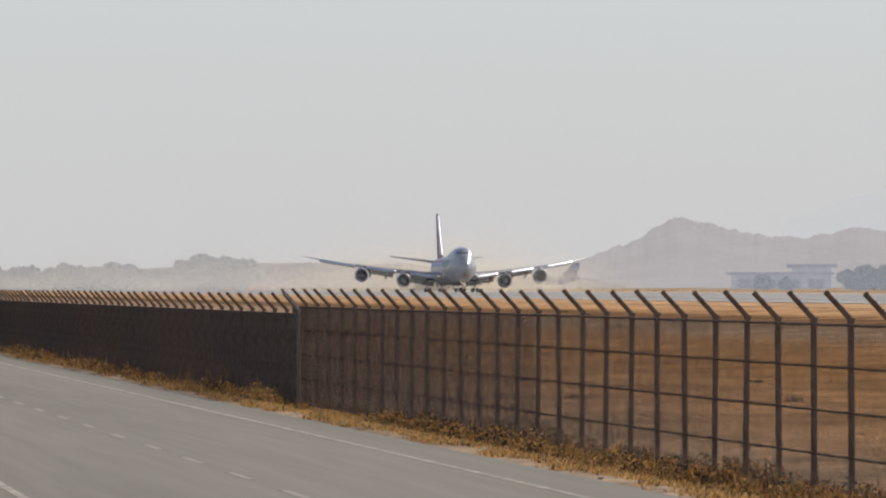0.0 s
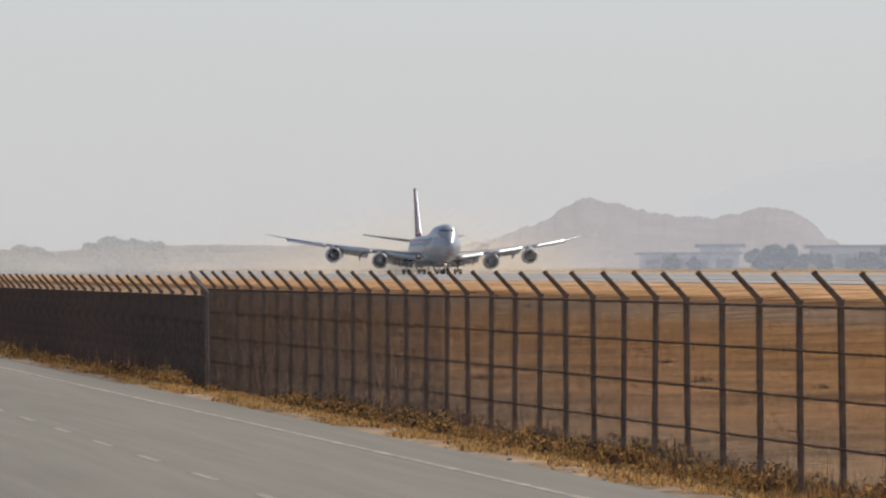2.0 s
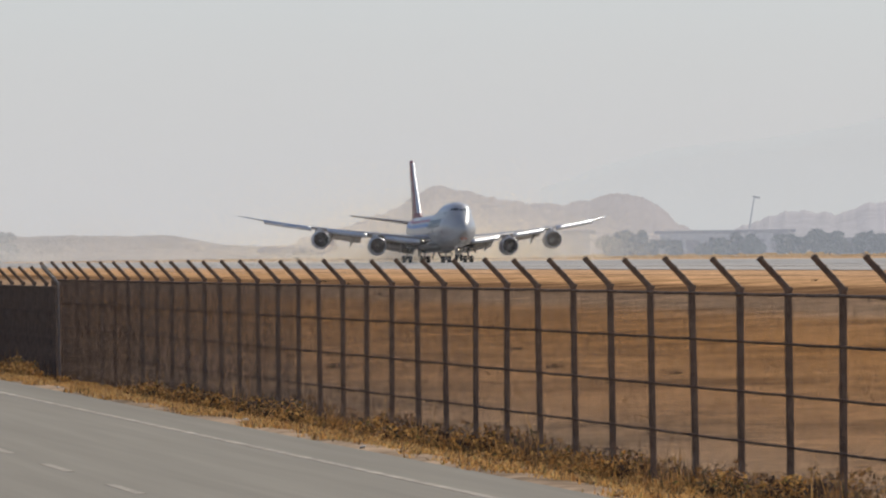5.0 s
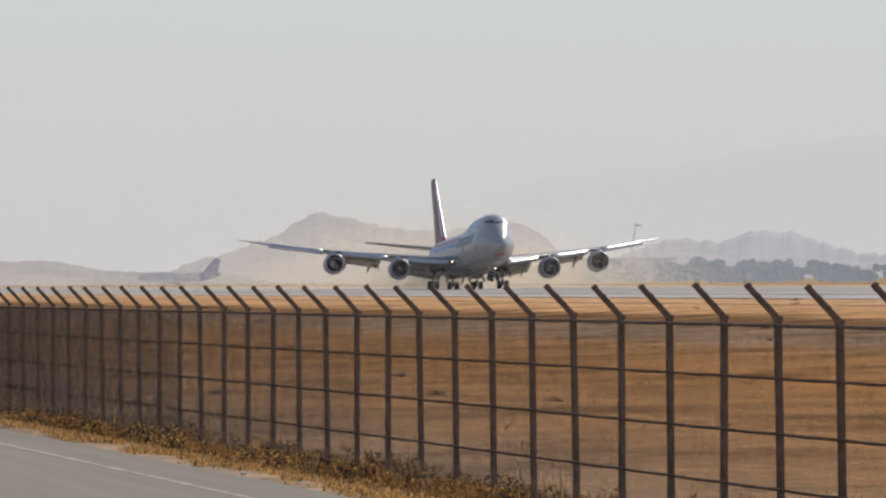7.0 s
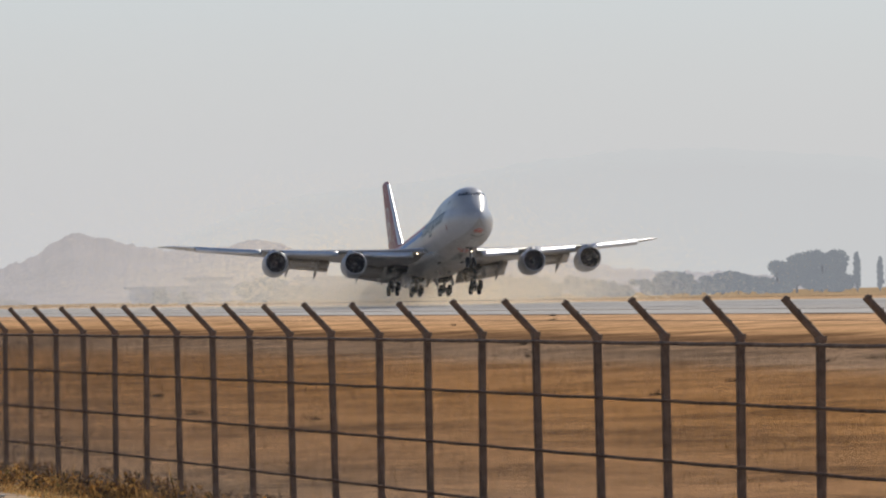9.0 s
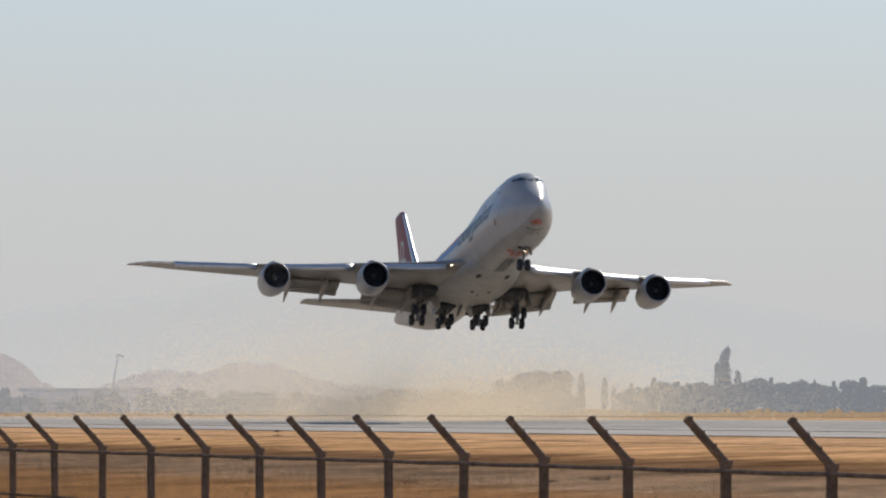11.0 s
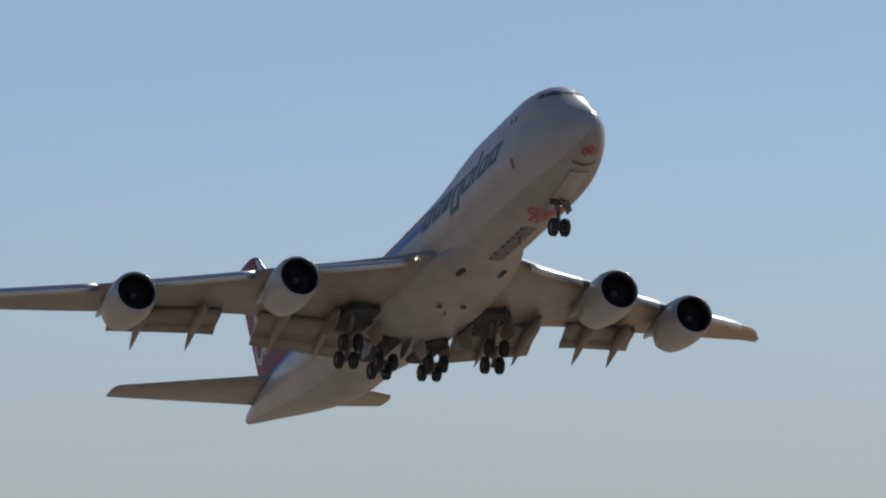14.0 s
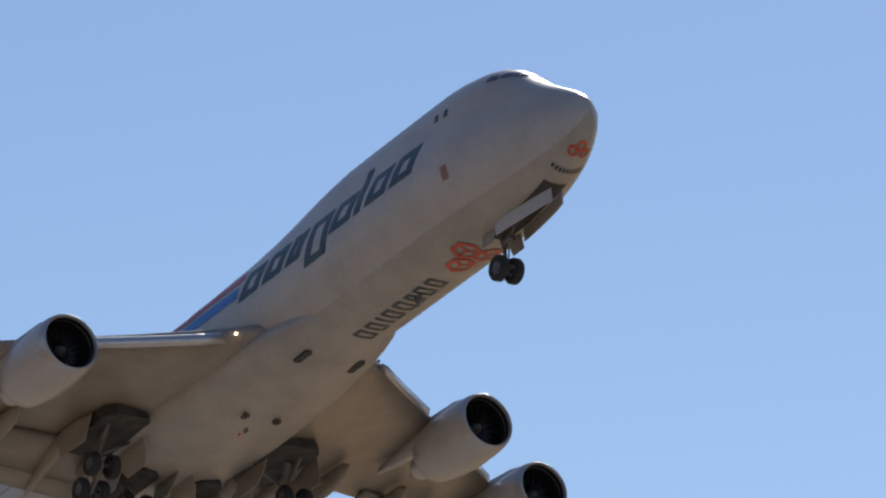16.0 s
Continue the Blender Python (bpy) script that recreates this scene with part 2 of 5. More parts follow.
def strip(name, a0, a1, s0, s1, z, material, step=20.0, th=0.02):
    """A flat paved strip with a little thickness."""
    n = max(1, int((a1 - a0) / step))
    rings = []
    for i in range(n + 1):
        a = a0 + (a1 - a0) * i / n
        rings.append([place(a, s0, z), place(a, s1, z), place(a, s1, z - th), place(a, s0, z - th)])
    return part(name, loft(rings), material, smooth=False)


ASPHALT = mat("asphalt", (0.275, 0.238, 0.178), 0.85, vary=0.10, scale=0.35, fine=9, along=40.0)
CONCRETE = mat("runway_concrete", (0.47, 0.42, 0.355), 0.95, vary=0.14, scale=0.05, fine=10)
for _m in (ASPHALT, CONCRETE):
    _m.node_tree.nodes["Principled BSDF"].inputs["Specular IOR Level"].default_value = 0.08
ROADPAINT = mat("worn_road_paint", (0.44, 0.365, 0.27), 0.75, vary=0.2, scale=1.2)
POST = mat("fence_post_steel", (0.215, 0.145, 0.098), 0.85, 0.0, vary=0.25, scale=5, bump=0.2)
WIRE = mat("weathered_wire", (0.135, 0.10, 0.078), 0.8, 0.1, vary=0.2, scale=6)
for _m in (POST, WIRE, ROADPAINT):
    _m.node_tree.nodes["Principled BSDF"].inputs["Specular IOR Level"].default_value = 0.12
STRAW = island("dry_grass_blades", [(0.30, 0.14, 0.03), (0.46, 0.23, 0.05), (0.05, 0.028, 0.018), (0.03, 0.02, 0.014), (0.55, 0.31, 0.09), (0.12, 0.08, 0.03), (0.06, 0.034, 0.02), (0.40, 0.18, 0.04)], translucent=0.5)


def build_road():
    road = strip("road", -130, 700, -13.5, 0, -0.93, ASPHALT, step=10)
    tagged(road, "worn grey asphalt road along the fence", "road", kind="structure")
    for nm, s in (("edge_line", -1.2), ("edge_line", -8.25)):
        ob = strip(nm, -130, 700, s - 0.07, s + 0.07, -0.926, ROADPAINT, step=10, th=0.003)
        ob.parent = road
    dash = None
    for k in range(-14, 60):
        a = k * 7.75 - 0.6
        geo = loft([[place(0, -4.78, 0), place(0, -4.65, 0), place(0, -4.65, -0.003), place(0, -4.78, -0.003)],
                    [place(3.1, -4.78, 0), place(3.1, -4.65, 0), place(3.1, -4.65, -0.003), place(3.1, -4.78, -0.003)]])
        if dash is None:
            dash = mesh_of("lane_dash", *geo, ROADPAINT, False)
        o = place(a, 0)
        part("lane_dash", dash, ROADPAINT, road, m=pose(o[0] - place(0, 0)[0], o[1] - place(0, 0)[1], -0.926))


def build_runway():
    rw = strip("runway", -700, 3300, 97, 222, 0.06, CONCRETE, step=50)
    tagged(rw, "pale grey concrete runway seen edge-on", "runway", kind="structure")
    white = mat("runway_paint", (0.48, 0.43, 0.37), 0.95, vary=0.15, scale=0.3)
    tyre = mat("rubber_marked_asphalt", (0.37, 0.33, 0.28), 0.95, vary=0.2, scale=0.05)
    for s in (140, 196):
        strip("edge_line", -700, 3300, s - 0.5, s + 0.5, 0.10, white, 100, 0.01).parent = rw
    strip("asphalt_lane", -700, 3300, 141, 195, 0.085, tyre, 100, 0.01).parent = rw
    for k in range(-8, 48):
        strip("centre_dash", k * 50, k * 50 + 30, 167.5, 168.5, 0.10, white, 50, 0.01).parent = rw


def build_fence():
    """Posts with raked arms, tubes, wire mesh and barbed wire."""
    fence = new("perimeter_fence")
    tagged(fence, "tall dark steel mesh fence with raked barbed-wire arms", "fence")
    step = 2.9017
    base = -0.95
    rz = math.degrees(math.atan2(UY, UX))
    # local: x along the fence, y to the road side (left), z up
    post_geo = join(box((0, 0, 0.76), (0.085, 0.085, 2.92), 0.012), tube((0, -0.01, 2.19), (0, 0.37, 2.60), 0.042, 0.038, 8),
                    box((0, 0, 2.2), (0.11, 0.11, 0.05), 0.02), *[box((0, 0.1 + 0.11 * i, 2.34 + 0.12 * i), (0.03, 0.02, 0.06)) for i in range(3)])
    post_me = mesh_of("post", *post_geo, POST, False)
    rails = [join(tube((0, 0.05, z), (step / 2, 0.05, z - 0.008), r, None, 6), tube((step / 2, 0.05, z - 0.008), (step, 0.05, z), r, None, 6)) for z, r in ((0.24, 0.019), (0.88, 0.02), (1.52, 0.019), (2.13, 0.022))]
    rail_mes = [mesh_of("rail", *r, POST, False) for r in rails]
    # chain-link mesh: two families of slanting wires
    random.seed(9)
    def woven(gauge, low_edge):
        wv, wf = [], []
        lo, hi, pitch = low_edge, 2.13, 0.0354
        for way in (1, -1):
            for i in range(int((step + hi - lo) / pitch)):
                x = -(hi - lo) + pitch * (i + 0.5) + random.uniform(-0.006, 0.006)
                a, b = max(0.0, -x), min(hi - lo, step - x)
                if b - a < 0.05:
                    continue
                ends = [(x + a, lo + a), (x + b, lo + b)]
                if way < 0:
                    ends = [(step - u, z) for u, z in ends]
                k = len(wv)
                for u, z in ends:
                    for q in range(3):
                        t = 2 * math.pi * q / 3
                        wv.append((u - way * gauge * math.cos(t) * 0.7, 0.07 + gauge * math.sin(t), z + gauge * math.cos(t) * 0.7))
                wf += [(k + q, k + (q + 1) % 3, k + 3 + (q + 1) % 3, k + 3 + q) for q in range(3)]
        return mesh_of("wire_mesh", wv, wf, WIRE, False)
    wire_mes = [woven(g, -0.48) for g in (0.0012, 0.0012, 0.0012, 0.00135, 0.0017)]
    close_mes = [woven(0.0023, -0.35) for _ in range(2)]
    bv, bf = [], []
    for i in range(3):
        y, z = 0.12 + 0.115 * i, 2.37 + 0.12 * i
        v, f = tube((0, y, z), (step, y, z), 0.0018, None, 4)
        k = len(bv)
        bv += v
        bf += [tuple(q + k for q in p) for p in f]
        for j in range(12):
            x = step * (j + 0.5) / 12
            v, f = box((x, y, z), (0.004, 0.006, 0.006))
            k = len(bv)
            bv += v
            bf += [tuple(q + k for q in p) for p in f]
    barb_me = mesh_of("barbed_wire", bv, bf, WIRE, False)
    pale_geo = join(box((0, 0, 0.76), (0.055, 0.05, 2.92), 0.01), tube((0, -0.01, 2.19), (0, 0.37, 2.60), 0.04, 0.036, 8), box((0, 0, 2.2), (0.08, 0.08, 0.05), 0.02))
    pale_me = mesh_of("post", *pale_geo, mat("galvanised_steel", (0.20, 0.17, 0.14), 0.7, 0.1, vary=0.15, scale=5), False)
    random.seed(5)
    x0, y0 = 10.17 + 0.36, 51.04 + 0.045
    spots = [(x0 - 0.36242 * n, y0 + 2.87892 * n, 0.0, post_me) for n in range(-16, 41)]
    for n in range(60):
        x, y, _ = place(43.3 + step * n, 2.05)
        spots.append((x, y, -0.10, post_me if n else pale_me))
    for n, (x, y, drop, me) in enumerate(spots):
        m = pose(x, y, base + drop + random.uniform(-0.012, 0.012), random.uniform(-0.6, 0.6), random.uniform(-0.7, 0.7), rz)
        part("post", me, POST, fence, "pale galvanised end post" if me is pale_me else "", m=m)
        if n in (56, 57 + 59):
            continue
        w = pose(x, y, base + drop, 0, 0, rz)
        part("wire_mesh", wire_mes[n % 2 if n < 26 else min(2 + (n - 26) // 7, 4)] if n < 57 else close_mes[n % 2], WIRE, fence, m=w)
        part("barbed_wire", barb_me, WIRE, fence, m=w)
        for r in rail_mes:
            part("rail", r, POST, fence, m=w)


def blades(rng, spots, hmin, hmax, width, per, lean=0.35):
    """Tufts of grass blades as one point list and triangles."""
    n = len(spots) * per
    base = np.repeat(np.array(spots), per, axis=0)
    ang = rng.uniform(0, 2 * np.pi, n)
    h = rng.uniform(hmin, hmax, n) * np.repeat(rng.uniform(0.5, 1.0, len(spots)), per)
    off = rng.normal(0, 0.09, (n, 2))
    b = base.copy()
    b[:, :2] += off
    dx, dy = np.cos(ang) * width / 2, np.sin(ang) * width / 2
    la = rng.uniform(0, 2 * np.pi, n)
    ll = rng.uniform(0, lean, n) * h
    p0 = b + np.stack([dx, dy, np.zeros(n)], 1)
    p1 = b - np.stack([dx, dy, np.zeros(n)], 1)
    p2 = b + np.stack([np.cos(la) * ll, np.sin(la) * ll, h], 1)
    vs = np.stack([p0, p1, p2], 1).reshape(-1, 3)
    return vs.tolist(), [(3 * i, 3 * i + 1, 3 * i + 2) for i in range(n)]


def verge_material(name, colors, size, translucent=0.45):
    """Blades coloured in patches: straw, rust, faded green and dead brown."""
    m = island(name, colors, 0.8, translucent)
    nt = m.node_tree
    g = next(n for n in nt.nodes if n.type == "NEW_GEOMETRY")
    r = next(n for n in nt.nodes if n.type == "VALTORGB")
    co, ns, mx = nt.nodes.new("ShaderNodeTexCoord"), nt.nodes.new("ShaderNodeTexNoise"), nt.nodes.new("ShaderNodeMath")
    ns.inputs["Scale"].default_value, ns.inputs["Detail"].default_value = size, 3
    mr = nt.nodes.new("ShaderNodeMapRange")
    mr.inputs["From Min"].default_value, mr.inputs["From Max"].default_value = 0.34, 0.66
    mr.inputs["To Min"].default_value, mr.inputs["To Max"].default_value = -0.3, 1.0
    nt.links.new(co.outputs["Object"], ns.inputs["Vector"])
    nt.links.new(ns.outputs[0], mr.inputs["Value"])
    mx.operation = "MULTIPLY_ADD"
    mx.inputs[1].default_value = 0.3
    nt.links.new(g.outputs["Random Per Island"], mx.inputs[0])
    nt.links.new(mr.outputs[0], mx.inputs[2])
    nt.links.new(mx.outputs[0], r.inputs[0])
    return m


def build_verge():
    rng = np.random.default_rng(3)
    spots = []
    for _ in range(46000):
        a = rng.uniform(-60, 210) if rng.random() < 0.5 else rng.uniform(-45, 70)
        s = rng.uniform(0.05, 4.9)
        ragged = 0.45 + 0.7 * noise.noise((a * 0.3, 1.3, 0)) + 0.3 * noise.noise((a * 1.3, 5.3, 0))
        if s < ragged:
            continue
        if noise.noise((a * 0.5, s * 0.7, 4.0)) < -0.3 and s < 3.2:
            continue
        spots.append(place(a, s, ground_z(s) - 0.02))
    low = blades(rng, spots, 0.02, 0.17, 0.032, 6, 1.3)
    clumps, tall = [], []
    for _ in range(1500):
        a = rng.uniform(-60, 190) if rng.random() < 0.45 else rng.uniform(-45, 60)
        s = rng.uniform(2.5, 4.7) if a < 42 else rng.uniform(0.9, 2.5)
        dense = noise.noise((a * 0.35, s * 0.5, 9.0))
        if dense < -0.12:
            continue
        r = rng.uniform(0.08, 0.2) * (1.1 + dense)
        clumps.append((*place(a, s, ground_z(s) + r * 0.7), r * 1.3, r))
        for _ in range(4):
            s2 = s + rng.normal(0, 0.2)
            tall.append(place(a + rng.normal(0, 0.3), s2, ground_z(s2) - 0.02))
    weeds = []
    for _ in range(220):
        a = rng.uniform(-40, 150)
        s = rng.uniform(3.0, 4.4) if a < 42 else rng.uniform(1.1, 2.2)
        weeds.append(place(a, s, ground_z(s)))
    hi = join(leaf_cloud(rng, clumps, 42000, 0.02), blades(rng, tall, 0.08, 0.42, 0.018, 13, 1.1), blades(rng, weeds, 0.3, 0.95, 0.022, 6, 0.4))
    brush = part("dry_brush", hi, verge_material("dry_brush_blades", [(0.05, 0.03, 0.018), (0.16, 0.085, 0.03), (0.44, 0.20, 0.05), (0.12, 0.07, 0.03), (0.62, 0.36, 0.12), (0.48, 0.23, 0.06), (0.14, 0.12, 0.045), (0.06, 0.036, 0.02)], 2.0, 0.5), smooth=False)
    tagged(brush, "dark brown and rusty brush tangled along the fence foot", "brush", kind="stuff")
    g = part("dry_grass", low, verge_material("dry_grass_blades_patchy", [(0.10, 0.06, 0.03), (0.42, 0.19, 0.05), (0.64, 0.38, 0.14), (0.52, 0.26, 0.07), (0.20, 0.16, 0.055), (0.68, 0.45, 0.20), (0.40, 0.18, 0.05), (0.08, 0.055, 0.03)], 3.0, 0.55), smooth=False)
    tagged(g, "dry yellow and brown grass verge along the fence", "grass", kind="stuff")
    stub = []
    for _ in range(9000):
        a, s = rng.uniform(-70, 330), rng.uniform(5, 60)
        stub.append(place(a, s, ground_z(s) - 0.02))
    g2 = part("field_stubble", blades(rng, stub, 0.04, 0.14, 0.03, 3, 0.6), STRAW, smooth=False)
    tagged(g2, "short dry stubble scattered over the field", "grass", kind="stuff")
    # litter and stones on the verge
    stone = mat("pale_stone", (0.48, 0.44, 0.38), 0.9, vary=0.2, scale=6)
    for i in range(34):
        a, s = rng.uniform(-40, 150), rng.uniform(0.2, 2.2)
        r = rng.uniform(0.03, 0.08)
        bm = bmesh.new()
        bmesh.ops.create_icosphere(bm, subdivisions=1, radius=r)
        for v in bm.verts:
            v.co *= 1 + rng.uniform(-0.25, 0.25)
            v.co.z *= 0.6
        me = bpy.data.meshes.new("stone")
        bm.to_mesh(me)
        bm.free()
        me.materials.append(stone)
        ob = new("stone", me)
        ob.matrix_basis = pose(*place(a, s, ground_z(s) + r * 0.25))
        tagged(ob, "small pale stone lying in the dry verge", "stone", "verge stones")
    shrub = island("field_shrub_leaves", [(0.05, 0.035, 0.02), (0.10, 0.06, 0.03), (0.04, 0.035, 0.018), (0.14, 0.08, 0.035)])
    for i in range(34):
        a, s = rng.uniform(0, 420), rng.uniform(12, 96)
        if i == 0:
            a, s = 385, 60
        k = int(rng.integers(5, 10))
        sp = [(rng.normal(0, 0.14), rng.normal(0, 0.14), 0) for _ in range(k)]
        ob = part("shrub", blades(rng, sp, 0.08, 0.3, 0.04, 8, 0.9), shrub, smooth=False, m=pose(*place(a, s, ground_z(s) - 0.03)))
        tagged(ob, "low dark dry shrub growing in the field", "shrub", "field shrubs")


# ---- the freighter: aft, right, up in metres from the nose and the ground; its origin is 36 m behind the nose ----
def nose_knots(knots):
    """The nose's stations, drawn in by half a metre."""
    return [(a if a >= 8 else 0.5 + a * 0.9375, v) for a, v in knots]


F_BOT = curve(nose_knots([(0, 4.75), (0.25, 4.16), (0.7, 3.64), (1.5, 3.12), (3, 2.6), (5, 2.24), (8, 1.99), (11, 1.95), (47, 1.95), (52, 2.1), (57, 2.85), (62, 3.95), (67, 5.17), (71, 6.13), (74, 6.85), (74.9, 7.1)]))
F_TOP = curve(nose_knots([(0, 4.8), (0.25, 5.45), (0.7, 5.95), (1.5, 6.5), (2.6, 7.15), (3.6, 7.85), (4.6, 8.7), (5.6, 9.3), (7, 9.65), (9, 9.85), (17, 9.85), (20, 9.6), (24, 8.95), (28, 8.52), (31, 8.45), (62, 8.45), (68, 8.4), (72, 8.2), (74, 7.95), (74.9, 7.6)]))
F_WID = curve(nose_knots([(0, 0.06), (0.25, 0.5), (0.7, 0.84), (1.5, 1.27), (3, 1.87), (5, 2.44), (7.5, 2.95), (10, 3.2), (12, 3.25), (50, 3.25), (55, 3.08), (60, 2.62), (66, 1.8), (71, 1.0), (74, 0.5), (74.9, 0.25)]))
F_MID = curve(nose_knots([(0, 4.77), (1.5, 4.9), (4, 5.1), (8, 5.2), (50, 5.2), (58, 5.75), (66, 6.6), (74.9, 7.35)]))


def skin(a, th, off=0.0):
    """A point of the fuselage: th from the crown towards the right side."""
    zb, zt, w, zc = F_BOT(a), F_TOP(a), F_WID(a), F_MID(a)
    s, c = math.sin(th), math.cos(th)
    if c < 0:
        y, z = (w + off) * s, zc + (zc - zb + off) * c
    elif zt - zc <= w:
        y, z = (w + off) * s, zc + (zt - zc + off) * c
    else:
        ru = 0.77 * w
        lift = zt - ru - zc
        q = ru * ru - (lift * s) ** 2
        d = lift * c + math.sqrt(q) if q > 0 else 0
        r = (w ** 14 + max(d, 0) ** 14) ** (1 / 14) + off
        y, z = r * s, zc + r * c
    return (a - 36, y, z)


def around(a, z, right=True):
    """The angle at which the side of the fuselage has the height z."""
    lo, hi = 0.0, math.pi
    for _ in range(30):
        mid = (lo + hi) / 2
        if skin(a, mid)[2] > z:
            lo = mid
        else:
            hi = mid
    return lo if right else -lo


def decal(quads, right=True, off=0.02, n=4, m=3):
    """Paint on the fuselage: four-cornered shapes given as (aft, height) corners."""
    out = []
    for q in quads:
        (a0, z0), (a1, z1), (a2, z2), (a3, z3) = q
        rows = []
        for i in range(n + 1):
            s = i / n
            row = []
            for j in range(m + 1):
                t = j / m
                a = (a0 * (1 - s) + a1 * s) * (1 - t) + (a3 * (1 - s) + a2 * s) * t
                z = (z0 * (1 - s) + z1 * s) * (1 - t) + (z3 * (1 - s) + z2 * s) * t
                row.append(skin(a, around(a, z, right), off))
            rows.append(row)
        out.append(loft(rows, caps=False, closed=False))
    return join(*out)


def belly_decal(quads, off=0.02, n=4):
    """Paint under the fuselage: corners given as (aft, right)."""
    out = []
    for q in quads:
        rows = []
        for i in range(n + 1):
            s = i / n
            row = []
            for j in range(n + 1):
                t = j / n
                a = (q[0][0] * (1 - s) + q[1][0] * s) * (1 - t) + (q[3][0] * (1 - s) + q[2][0] * s) * t
                y = (q[0][1] * (1 - s) + q[1][1] * s) * (1 - t) + (q[3][1] * (1 - s) + q[2][1] * s) * t
                row.append(skin(a, math.pi - math.asin(max(-1, min(1, y / F_WID(a)))), off))
            rows.append(row)
        out.append(loft(rows, caps=False, closed=False))
    return join(*out)


def welded(geo):
    """The same shape with coincident corners made one."""
    seen, vs, at = {}, [], []
    for v in geo[0]:
        key = tuple(round(c, 4) for c in v)
        if key not in seen:
            seen[key] = len(vs)
            vs.append(v)
        at.append(seen[key])
    return vs, [tuple(at[i] for i in f) for f in geo[1]]


def foil(le, chord, y, z, thick, twist=2.0, n=14, camber=0.02):
    """A wing section: upper side from the trailing edge forward, then the lower side."""
    pts = []
    xs = [0.5 * (1 + math.cos(math.pi * i / n)) for i in range(n + 1)]
    for sgn, seq in ((1, xs), (-1, xs[::-1][1:-1])):
        for x in seq:
            yt = 5 * thick * (0.2969 * math.sqrt(x) - 0.126 * x - 0.3516 * x * x + 0.2843 * x ** 3 - 0.1015 * x ** 4)
            zc = camber * 4 * x * (1 - x)
            pts.append((le + chord * x - 36, y, z + chord * (zc + sgn * yt) - math.tan(radians(twist)) * chord * (x - 0.3)))
    return pts


W_LE = curve([(0, 21.6), (3.25, 24.5), (12, 32.1), (21, 40.2), (30.2, 48.5), (32.4, 51.0), (34.15, 54.4)])
W_TE = curve([(0, 38.6), (3.25, 38.9), (12, 41.2), (21, 46.3), (30.2, 52.0), (32.4, 53.6), (34.15, 55.2)])
W_Z = curve([(0, 3.25), (3.25, 3.4), (12, 4.6), (21, 6.0), (30.2, 7.7), (34.15, 8.65)])


